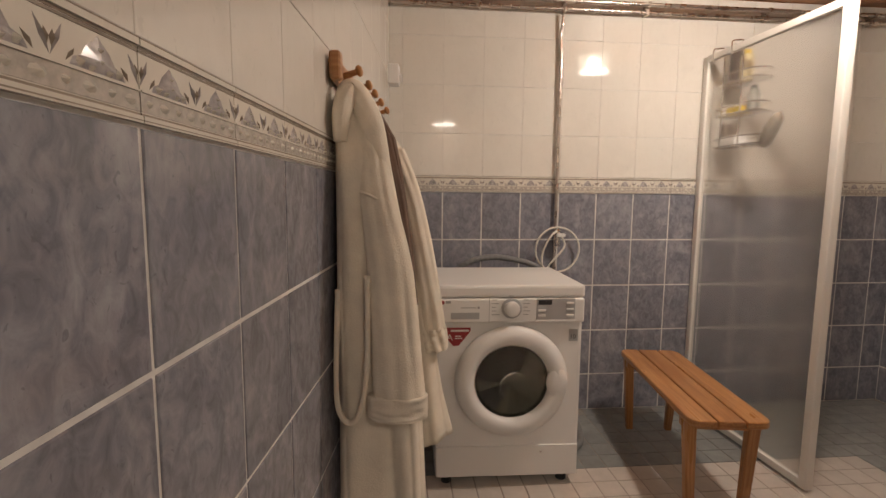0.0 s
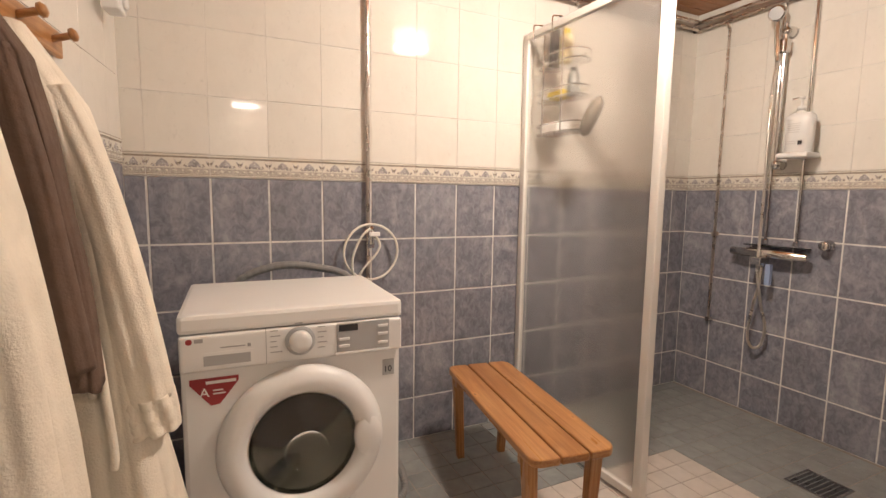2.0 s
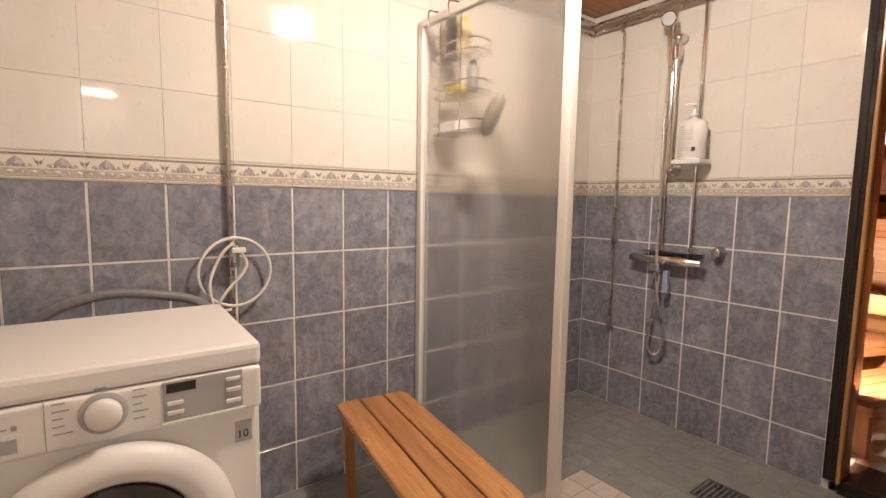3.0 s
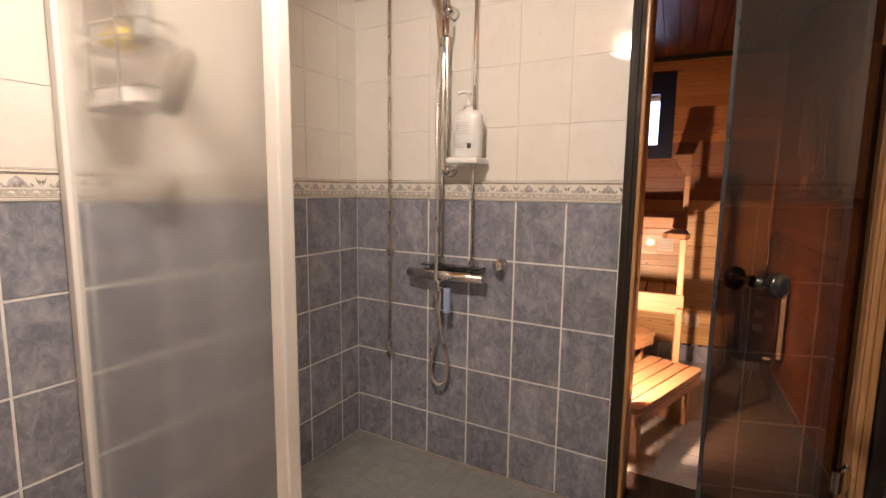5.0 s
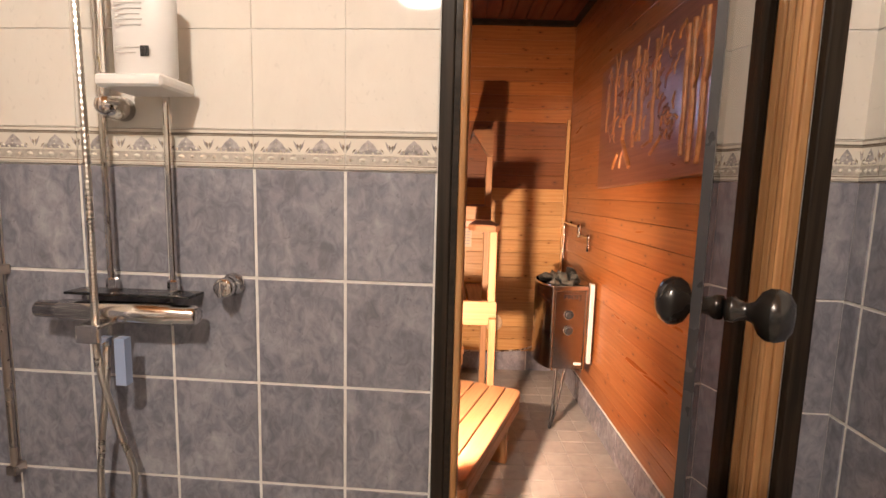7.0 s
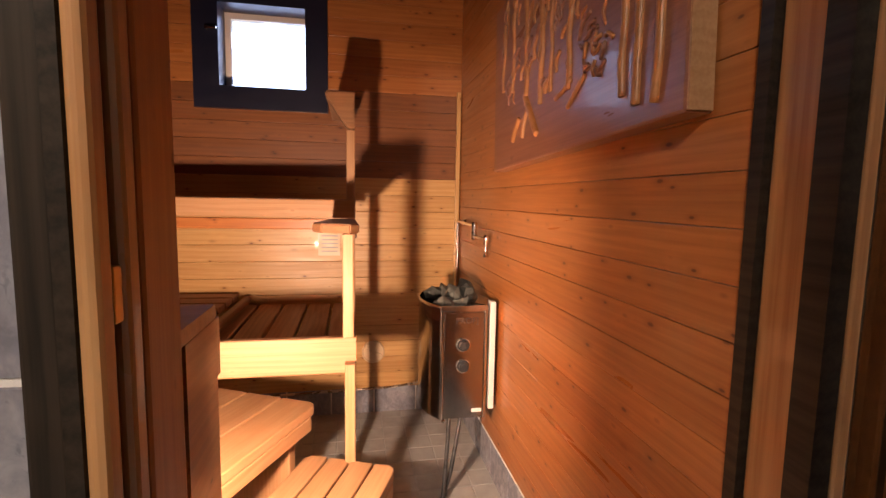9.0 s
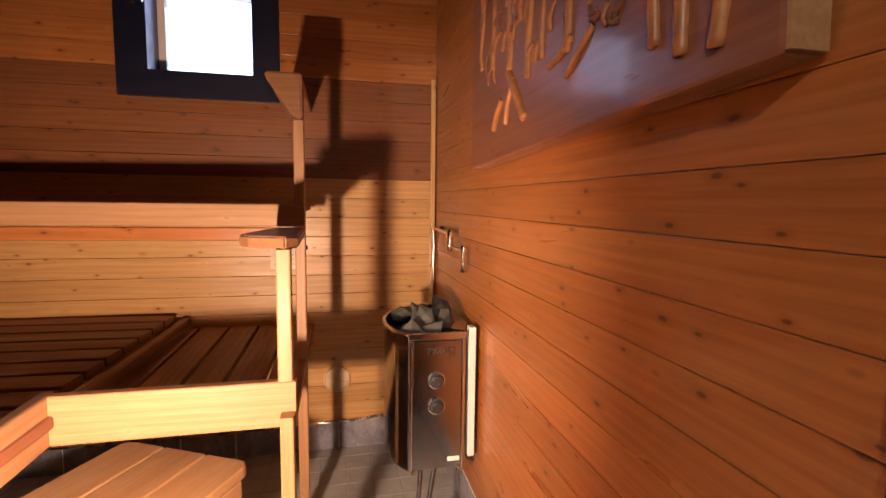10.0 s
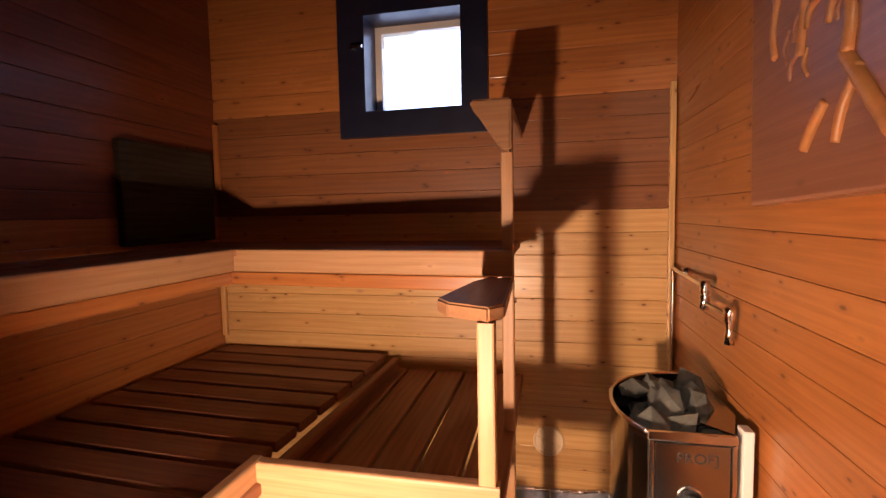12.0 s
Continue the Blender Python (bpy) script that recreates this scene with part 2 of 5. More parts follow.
ROCK = plain("sauna_stone", (0.085, 0.087, 0.074), 0.85, var=0.6, scale=22, relief=0.8, rscale=60)
RED_STICKER = plain("red_sticker", (0.33, 0.035, 0.04), 0.35, var=0.08)
WHITE_INK = plain("white_ink", (0.82, 0.80, 0.78), 0.5, var=0.02)
FAINT_INK = plain("faint_ink", (0.56, 0.54, 0.52), 0.5, var=0.02)
GREY_INK = plain("grey_ink", (0.35, 0.34, 0.34), 0.5, var=0.02)
BLUE_PLASTIC = plain("blue_plastic", (0.33, 0.42, 0.62), 0.35, var=0.04)
YELLOW = plain("yellow_sponge", (0.72, 0.52, 0.05), 0.7, var=0.1)
BLACK_METAL = plain("black_enamel", (0.012, 0.011, 0.010), 0.26, var=0.1, coat=0.4)
DARK_BLUE = plain("dark_window_paint", (0.010, 0.012, 0.030), 0.35, var=0.1)
CARVING = wood("carved_board", (0.30, 0.13, 0.075), (0.23, 0.09, 0.05), (0.10, 0.04, 0.02), 0.32, 0.2, knots=0.5)
CARVED_LINE = plain("carved_relief_wood", (0.38, 0.155, 0.05), 0.4, var=0.25, scale=30)
DRUM = plain("dark_drum", (0.010, 0.011, 0.010), 0.22, 0.0, var=0.2)
PLASTER = plain("painted_wall", (0.62, 0.58, 0.52), 0.8, var=0.04, relief=0.2)
SMOKED = glassy("smoked_glass", (0.20, 0.13, 0.085), 0.0, ior=1.36)
CLEAR = glassy("clear_glass", (0.95, 0.97, 0.98), 0.0)
FROSTED = glassy("frosted_glass", (0.92, 0.90, 0.87), 0.22, 0.05, ior=1.22)
PORTHOLE = glassy("porthole_glass", (0.34, 0.37, 0.34), 0.01, ior=1.25)
DIM_DOME = glowing("dim_lamp_dome", (1.0, 0.86, 0.68), 0.5)
DOME = glowing("lamp_dome", (1.0, 0.86, 0.68), 14.0)
BULB = glowing("lamp_bulb", (1.0, 0.78, 0.48), 30.0)
DAYLIGHT = glowing("daylight", (0.74, 0.82, 1.0), 1.6)

# ---- building helpers ----


PLACE = [Matrix()]


def mesh_of(bm, name, material, smooth=False):
    me = bpy.data.meshes.new(name)
    if smooth:
        for f in bm.faces:
            f.smooth = True
    bm.to_mesh(me)
    bm.free()
    for one in (material if isinstance(material, (list, tuple)) else (material,)):
        me.materials.append(one)
    return me


def part(name, bm, material, parent=None, label="", m=None, smooth=False):
    ob = new(name, mesh_of(bm, name, material, smooth))
    if parent is not None:
        ob.parent = parent
    if m is not None:
        ob.matrix_basis = m
    if parent is None:
        ob.matrix_basis = PLACE[0] @ ob.matrix_basis
    return tagged(ob, label)


def piece(name, me, parent, m):
    ob = new(name, me)
    ob.parent = parent
    ob.matrix_basis = m
    return ob


def thing(name, m, label, category, group="", kind=""):
    ob = new(name)
    ob.empty_display_size = 0.05
    ob.matrix_basis = PLACE[0] @ m
    return tagged(ob, label, category, group, kind)


def add_box(bm, x0, x1, y0, y1, z0, z1, slot=0):
    made = bmesh.ops.create_cube(bm, size=1.0, matrix=Matrix.LocRotScale(((x0 + x1) / 2, (y0 + y1) / 2, (z0 + z1) / 2), None, (x1 - x0, y1 - y0, z1 - z0)))
    if slot:
        for v in made["verts"]:
            for f in v.link_faces:
                f.material_index = slot
    return made["verts"]


def box(x0, x1, y0, y1, z0, z1, bev=0.0, seg=2):
    bm = bmesh.new()
    add_box(bm, x0, x1, y0, y1, z0, z1)
    if bev:
        bmesh.ops.bevel(bm, geom=bm.edges[:], offset=bev, segments=seg, profile=0.6, affect="EDGES")
    return bm


def boxes(rows):
    bm = bmesh.new()
    for r in rows:
        add_box(bm, *r)
    return bm


def rod(p, q, r, seg=16, r2=None):
    bm = bmesh.new()
    add_rod(bm, p, q, r, seg, r2)
    return bm


def add_rod(bm, p, q, r, seg=16, r2=None):
    p, q = Vector(p), Vector(q)
    d = q - p
    m = Matrix.Translation((p + q) / 2) @ d.to_track_quat("Z", "Y").to_matrix().to_4x4()
    bmesh.ops.create_cone(bm, cap_ends=True, segments=seg, radius1=r, radius2=r if r2 is None else r2, depth=d.length, matrix=m)


def lathe(profile, seg=32):
    """A turned shape round local z from (radius, height) pairs."""
    bm = bmesh.new()
    rings = []
    for r, z in profile:
        rings.append([bm.verts.new((r * math.cos(2 * math.pi * i / seg), r * math.sin(2 * math.pi * i / seg), z)) for i in range(seg)])
    for a, b in zip(rings, rings[1:]):
        for i in range(seg):
            bm.faces.new((a[i], a[(i + 1) % seg], b[(i + 1) % seg], b[i]))
    for ring, flip in ((rings[0], True), (rings[-1], False)):
        bm.faces.new(ring[::-1] if flip else ring)
    return bm


def smooth_path(points, n=10, closed=False):
    pts = [Vector(p) for p in points]
    out = []
    count = len(pts) if closed else len(pts) - 1
    for i in range(count):
        if closed:
            a, b, c, d = (pts[(i + k) % len(pts)] for k in (-1, 0, 1, 2))
        else:
            a, b, c, d = pts[max(i - 1, 0)], pts[i], pts[i + 1], pts[min(i + 2, len(pts) - 1)]
        for k in range(n):
            t = k / n
            out.append(0.5 * (2 * b + (c - a) * t + (2 * a - 5 * b + 4 * c - d) * t * t + (3 * b - a - 3 * c + d) * t ** 3))
    if not closed:
        out.append(pts[-1])
    return out


def tube(points, r, seg=10, n=10, closed=False, ribs=0.0):
    pts = smooth_path(points, n, closed)
    bm = bmesh.new()
    rings = []
    up = Vector((0.13, 0.31, 0.94))
    for i, p in enumerate(pts):
        a = pts[i - 1] if (i or closed) else p
        b = pts[(i + 1) % len(pts)] if (i + 1 < len(pts) or closed) else p
        d = (b - a).normalized()
        u = d.cross(up)
        u = u.normalized() if u.length > 1e-4 else d.orthogonal().normalized()
        v = d.cross(u)
        rr = r * (1 + (ribs if i % 2 else 0))
        rings.append([bm.verts.new(p + (u * math.cos(2 * math.pi * k / seg) + v * math.sin(2 * math.pi * k / seg)) * rr) for k in range(seg)])
    pairs = list(zip(rings, rings[1:])) + ([(rings[-1], rings[0])] if closed else [])
    for a, b in pairs:
        for k in range(seg):
            bm.faces.new((a[k], a[(k + 1) % seg], b[(k + 1) % seg], b[k]))
    if not closed:
        bm.faces.new(rings[0][::-1])
        bm.faces.new(rings[-1])
    bmesh.ops.recalc_face_normals(bm, faces=bm.faces[:])
    return bm


PLANKS = {}


def plank_mesh(name, length, width, thick, material, bev=0.004):
    """A board: length along x, width along z, thickness along y; rounded long edges."""
    key = (name, round(length, 3), round(width, 3), round(thick, 3), material.name, bev)
    if key not in PLANKS:
        bm = bmesh.new()
        add_box(bm, -length / 2, length / 2, -thick / 2, thick / 2, -width / 2, width / 2)
        bmesh.ops.bevel(bm, geom=[e for e in bm.edges if abs(e.verts[0].co.x - e.verts[1].co.x) > 1e-6], offset=min(bev, thick * 0.4), segments=2, profile=0.5, affect="EDGES")
        PLANKS[key] = mesh_of(bm, name, material)
    return PLANKS[key]


def board(name, parent, a, b, width, thick, material, side=(0, 0, 1), bev=0.004, label=""):
    """A board from point a to point b; its width lies along side."""
    a, b = Vector(a), Vector(b)
    x = (b - a).normalized()
    z = Vector(side)
    z = (z - x * z.dot(x)).normalized()
    y = z.cross(x)
    m = Matrix((x, y, z)).transposed().to_4x4()
    m.translation = (a + b) / 2
    ob = new(name, plank_mesh(name, (b - a).length, width, thick, material, bev))
    if parent is not None:
        ob.parent = parent
    ob.matrix_basis = m
    return tagged(ob, label)


TILES = {}


def tile_mesh(name, w, h, material, thick=0.0026, lip=0.0010):
    """A glazed tile in the local x-z plane, face towards -y, softened rim."""
    key = (name, round(w, 4), round(h, 4), material.name)
    if key not in TILES:
        bm = bmesh.new()
        rings = []
        for dx, y in ((0, 0.0), (0, -thick + lip), (lip, -thick)):
            rings.append([bm.verts.new((sx * (w / 2 - dx), y, sz * (h / 2 - dx))) for sx, sz in ((-1, -1), (1, -1), (1, 1), (-1, 1))])
        for a, b in zip(rings, rings[1:]):
            for i in range(4):
                bm.faces.new((a[i], a[(i + 1) % 4], b[(i + 1) % 4], b[i]))
        bm.faces.new(rings[-1])
        TILES[key] = mesh_of(bm, name, material)
    return TILES[key]


def border_mesh(w, h):
    """A border tile: beads and brown lines above and below, grey bells with flowers between, over a band of ovals."""
    key = ("border", round(w, 4))
    if key not in TILES:
        bm = bmesh.new()
        add_box(bm, -w / 2, w / 2, -0.0035, 0, -h / 2, h / 2)
        for z0, z1 in ((0.405, 0.5), (-0.5, -0.415)):
            add_box(bm, -w / 2, w / 2, -0.0068, -0.003, z0 * h, z1 * h)
        for z, t in ((0.385, 0.0012), (0.345, 0.0013), (0.49, 0.0007), (-0.395, 0.0011), (-0.47, 0.0006)):
            add_box(bm, -w / 2, w / 2, -0.0070 if abs(z) > 0.42 else -0.0042, -0.002, z * h - t, z * h + t, 2)
        add_box(bm, -w / 2, w / 2, -0.0040, -0.002, -0.365 * h, -0.135 * h, 3)
        add_box(bm, -w / 2, w / 2, -0.0056, -0.002, -0.130 * h, -0.105 * h)
        count = max(1, round(w / 0.103))
        cell = w / count
        low = -0.09 * h
        for k in range(count):
            cx = -w / 2 + (k + 0.5) * cell
            outline = [(-0.33, 0.0), (-0.29, 0.09), (-0.20, 0.13), (-0.14, 0.25), (-0.06, 0.33), (0.0, 0.40), (0.06, 0.33), (0.14, 0.25), (0.20, 0.13), (0.29, 0.09), (0.33, 0.0)]
            add_dome(bm, [(cx + x * cell, low + z * h) for x, z in outline], (cx, low + 0.13 * h), 0.0042, 1)
            for x, z, r in ((-0.22, 0.06, 0.0045), (0.22, 0.06, 0.0045), (-0.10, 0.04, 0.0035), (0.10, 0.04, 0.0035), (0.0, 0.24, 0.0030), (0.0, 0.12, 0.0036)):
                add_dome(bm, [(cx + x * cell + r * math.cos(a), low + z * h + r * math.sin(a)) for a in (i * math.pi / 3 for i in range(6))], (cx + x * cell, low + z * h), 0.0068, 0)
            for s in (-1, 1):
                add_leaf(bm, cx + s * cell * 0.5, low + 0.02 * h, cx + s * cell * 0.37, low + 0.36 * h, 0.0026, 1)
                add_leaf(bm, cx + s * cell * 0.48, low + 0.10 * h, cx + s * cell * 0.46, low + 0.27 * h, 0.0030, 2)
                add_leaf(bm, cx + s * cell * 0.36, low + 0.02 * h, cx + s * cell * 0.26, low + 0.17 * h, 0.0018, 2)
            for i in range(4):
                x = cx - cell * 0.5 + (i + 0.5) * cell / 4
                rx, rz = (cell * 0.095, h * 0.072) if i % 2 else (cell * 0.05, h * 0.055)
                add_dome(bm, [(x + rx * math.cos(a), -0.25 * h + rz * math.sin(a)) for a in (q * math.pi / 4 for q in range(8))], (x, -0.25 * h), 0.0060, 0)
        TILES[key] = mesh_of(bm, "border_tile", (BORDER_TILE, BORDER_ORNAMENT, BORDER_LINE, BORDER_BAND))
    return TILES[key]


def add_dome(bm, outline, top, height, slot):
    """A low faceted boss over an outline in the x-z plane."""
    ring = [bm.verts.new((x, -0.0034, z)) for x, z in outline]
    peak = bm.verts.new((top[0], -0.0034 - height + 0.0010, top[1]))
    for a, b in zip(ring, ring[1:] + ring[:1]):
        f = bm.faces.new((a, b, peak))
        f.material_index = slot


def add_leaf(bm, x0, z0, x1, z1, wid, slot):
    d = Vector((x1 - x0, 0, z1 - z0))
    n = Vector((-d.z, 0, d.x)).normalized() * wid
    m = Vector(((x0 + x1) / 2, 0, (z0 + z1) / 2))
    pts = (Vector((x0, 0, z0)), m - n, Vector((x1, 0, z1)), m + n)
    add_dome(bm, [(p.x, p.z) for p in pts], (m.x, m.z), 0.0040, slot)


# ---- structure: the bathroom ----
WIDE, JOINT = 0.2062, 0.0075
ROWS = [(0.0, 0.205, "blue"), (0.205, 0.455, "blue"), (0.455, 0.705, "blue"), (0.705, 0.955, "blue"), (0.955, 1.204, "blue"),
        (1.204, 1.286, "border"), (1.286, 1.498, "cream"), (1.498, 1.738, "cream"), (1.738, 1.978, "cream"), (1.978, 2.215, "cream")]
BACK, EAST, SOUTH, TOP = 2.476, 2.616, 0.379, 2.215
LEFT_TURN = 5.8


def frame_of(origin, rz):
    return pose(*origin, 0, 0, rz)


def tile_wall(wall, length, first, holes=(), lift=0.0):
    """Tiles wall's inner face: joints at first + k * WIDE along local x."""
    k = -1
    while first + k * WIDE > 0:
        k -= 1
    while first + k * WIDE < length:
        a, b = max(0.0, first + k * WIDE), min(length, first + (k + 1) * WIDE)
        k += 1
        if b - a < 0.012:
            continue
        for z0, z1, sort in ROWS:
            z0, z1 = z0 + (lift if z0 else 0.0), min(z1 + lift, TOP)
            spans = [(a, b)]
            for hx0, hx1, hz in holes:
                if z0 < hz - 0.01:
                    spans = [q for s in spans for q in ((s[0], min(s[1], hx0)), (max(s[0], hx1), s[1])) if q[1] - q[0] > 0.012]
            for s0, s1 in spans:
                w, h = s1 - s0 - JOINT * 0.7, z1 - z0 - JOINT
                at = pose((s0 + s1) / 2, 0, (z0 + z1) / 2)
                if sort == "border":
                    piece("border_tile", border_mesh(s1 - s0 - 0.002, z1 - z0 - 0.002), wall, at)
                elif sort == "blue":
                    piece("blue_tile", tile_mesh("blue_tile", s1 - s0 - JOINT, h, BLUE_TILE), wall, at)
                else:
                    piece("cream_tile", tile_mesh("cream_tile", s1 - s0 - 0.0009, z1 - z0 - 0.0024, CREAM_TILE), wall, at)


def wall_piece(name, m, rows, label, material=GROUT):
    return tagged(part(name, boxes(rows), material, None, "", m), label, "wall", "", "structure")


DOOR_TOP = 1.99
wall_north = wall_piece("wall_north", frame_of((-0.262, BACK, 0), 0), [(-0.12, 2.878, 0, 0.10, 0, TOP)], "bathroom wall of blue-grey and cream glazed tiles with a border")
wall_east = wall_piece("wall_east", frame_of((EAST, BACK, 0), -90), [(0, 1.255, 0, 0.10, 0, TOP), (1.255, 2.00, 0, 0.10, DOOR_TOP, TOP), (2.00, 2.097, 0, 0.10, 0, TOP)], "tiled shower wall with the sauna doorway")
wall_south = wall_piece("wall_south", frame_of((EAST, SOUTH, 0), 180), [(0, 1.95, 0, 0.10, 0, TOP)], "tiled bathroom wall beside the sauna door")
wall_west = wall_piece("wall_west", frame_of((-0.262 - 3.9 * math.sin(radians(LEFT_TURN)), BACK - 3.9 * math.cos(radians(LEFT_TURN)), 0), 90 - LEFT_TURN), [(0, 3.9, 0, 0.10, 0, TOP)], "tiled bathroom wall with a border of relief tiles")
wall_entry = wall_piece("wall_entry", frame_of((0.60, -1.42, 0), 90), [(0, 1.70, -0.05, 0.05, 0, TOP)], "plain painted wall of the entry", PLASTER)
wall_hall = wall_piece("wall_hall", frame_of((-0.75, -1.47, 0), 0), [(0, 1.45, -0.1, 0.0, 0, TOP)], "plain painted wall behind the entry", PLASTER)
ceiling_bath = tagged(part("ceiling", boxes([(-0.8, EAST + 0.1, -1.5 + 0.0, BACK + 0.1, TOP + 0.018, TOP + 0.08)] + [(-0.8, EAST, -1.45 + i * 0.088, -1.45 + i * 0.088 + 0.083, TOP + 0.004, TOP + 0.018) for i in range(45)]), PINE_CEIL_BATH), "varnished pine plank ceiling of the bathroom", "ceiling", "", "structure")
floor = tagged(part("floor", box(-0.8, EAST + 0.02, -1.5, BACK + 0.02, -0.10, -0.0025), FLOOR_GROUT), "tiled bathroom floor, white and grey-green squares", "floor", "", "structure")

# ---- structure: the sauna ----
wall_lining = wall_piece("wall_sauna_west", Matrix(), [(2.7165, 2.735, 1.222, 2.30, -0.05, 2.26), (2.7165, 2.735, 0.48, 1.222, DOOR_TOP, 2.26)], "pine-panelled sauna wall beside the door", PINE_DARK)
PLACE[0] = SAUNA
SX1, SY0, SY1, SZ0, SZ1 = 4.64, 0.56, 2.30, 0.045, 2.16
PITCH = 0.0785
WIN = (1.20, 1.72, 1.495, 2.03)
sauna_wall_east = wall_piece("wall_sauna_east", Matrix(), [(SX1 + 0.016, SX1 + 0.16, SY0 - 0.2, WIN[0], -0.05, SZ1 + 0.1), (SX1 + 0.016, SX1 + 0.16, WIN[1], SY1 + 0.2, -0.05, SZ1 + 0.1),
                                                      (SX1 + 0.016, SX1 + 0.16, WIN[0], WIN[1], -0.05, WIN[2]), (SX1 + 0.016, SX1 + 0.16, WIN[0], WIN[1], WIN[3], SZ1 + 0.1)], "pine-panelled sauna wall with a small window", PINE_DARK)
sauna_wall_south = wall_piece("wall_sauna_south", Matrix(), [(2.83, SX1 + 0.016, SY0 - 0.2, SY0 - 0.016, -0.05, SZ1 + 0.1)], "red-brown pine-panelled sauna wall", PINE_DARK)
sauna_wall_north = wall_piece("wall_sauna_north", Matrix(), [(2.93, SX1 + 0.016, SY1 + 0.016, SY1 + 0.2, -0.05, SZ1 + 0.1)], "pine-panelled sauna wall behind the benches, upper boards darkened for shade", PINE_DARK)
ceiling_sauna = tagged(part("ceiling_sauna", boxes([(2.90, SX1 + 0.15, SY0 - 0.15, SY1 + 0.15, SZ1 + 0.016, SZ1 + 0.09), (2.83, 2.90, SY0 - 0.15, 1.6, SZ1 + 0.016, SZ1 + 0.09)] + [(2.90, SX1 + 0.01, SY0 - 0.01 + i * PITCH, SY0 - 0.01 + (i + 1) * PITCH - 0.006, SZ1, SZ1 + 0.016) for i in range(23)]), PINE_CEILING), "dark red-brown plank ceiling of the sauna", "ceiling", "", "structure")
floor_sauna = tagged(part("floor_sauna", box(2.87, SX1 + 0.02, SY0 - 0.05, SY1 + 0.02, -0.10, SZ0 - 0.0025), GREEN_GROUT), "grey tiled sauna floor", "floor", "", "structure")


def panel(wall, a, b, low, material_at):
    """Lays tongue-and-groove boards from a to b, stacked upwards from low; facing is set by the order of a and b."""
    a, b = Vector(a), Vector(b)
    x = (b - a).normalized()
    y = Vector((0, 0, 1)).cross(x)
    z = low
    while z < SZ1 - 0.01:
        h = min(PITCH, SZ1 - z)
        m = Matrix((x, y, Vector((0, 0, 1)))).transposed().to_4x4()
        m.translation = (a + b) / 2 + y * 0.008 + Vector((0, 0, z + h / 2))
        piece("panel_board", plank_mesh("panel_board", (b - a).length, h - 0.0007, 0.015, material_at(z + h / 2), 0.0018), wall, m)
        z += PITCH


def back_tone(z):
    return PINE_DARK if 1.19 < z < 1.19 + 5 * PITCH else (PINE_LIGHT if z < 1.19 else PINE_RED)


LOW = 1.19 - 13 * PITCH


def panel_split(wall, x, y0, y1, gap, material_at):
    """The window wall: boards stop at the window."""
    z = LOW
    while z < SZ1 - 0.01:
        h = min(PITCH, SZ1 - z)
        spans = [(y0, y1)]
        if z + h > gap[2] + 0.02 and z < gap[3]:
            spans = [(y0, gap[0]), (gap[1], y1)]
        for s0, s1 in spans:
            m = pose(x + 0.008, (s0 + s1) / 2, z + h / 2, 0, 0, -90)
            piece("panel_board", plank_mesh("panel_board", s1 - s0, h - 0.0007, 0.015, material_at(z + h / 2), 0.0018), wall, m)
        z += PITCH


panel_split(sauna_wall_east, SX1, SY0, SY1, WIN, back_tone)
panel(sauna_wall_south, (SX1, SY0, 0), (2.885, SY0, 0), LOW + 0.03, lambda z: PINE_RED)
# north boards over the bench: dark band, and above it shade in the colour
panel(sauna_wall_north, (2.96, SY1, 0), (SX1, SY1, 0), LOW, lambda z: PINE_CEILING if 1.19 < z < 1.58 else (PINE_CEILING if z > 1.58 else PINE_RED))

# skirting of blue tiles under the panelling
SKIRT = tile_mesh("skirting_tile", WIDE - 0.006, LOW - SZ0 + 0.02, BLUE_TILE)
baseboard = tagged(part("baseboard", boxes([(SX1 + 0.004, SX1 + 0.018, SY0, SY1, SZ0, LOW), (2.80, SX1, SY0 - 0.02, SY0 - 0.008, SZ0, LOW + 0.03)]), GROUT), "row of blue-grey skirting tiles under the panelling", "baseboard", "", "structure")
for i in range(8):
    piece("skirting_tile", SKIRT, baseboard, pose(SX1 + 0.004, SY0 + 0.10 + i * WIDE, (SZ0 + LOW) / 2, 0, 0, -90))
    piece("skirting_tile", SKIRT, baseboard, pose(SX1 - 0.10 - i * WIDE, SY0 - 0.008, (SZ0 + LOW) / 2, 0, 0, 180))
trim = tagged(part("trim", boxes([(SX1 - 0.022, SX1, SY0, SY1, SZ1 - 0.03, SZ1 - 0.001), (2.87, SX1 - 0.022, SY0, SY0 + 0.022, SZ1 - 0.03, SZ1 - 0.001), (2.97, SX1 - 0.022, SY1 - 0.022, SY1, SZ1 - 0.03, SZ1 - 0.001)]), BLACK_WOOD), "black-stained strip along the sauna ceiling", "trim", "", "structure")


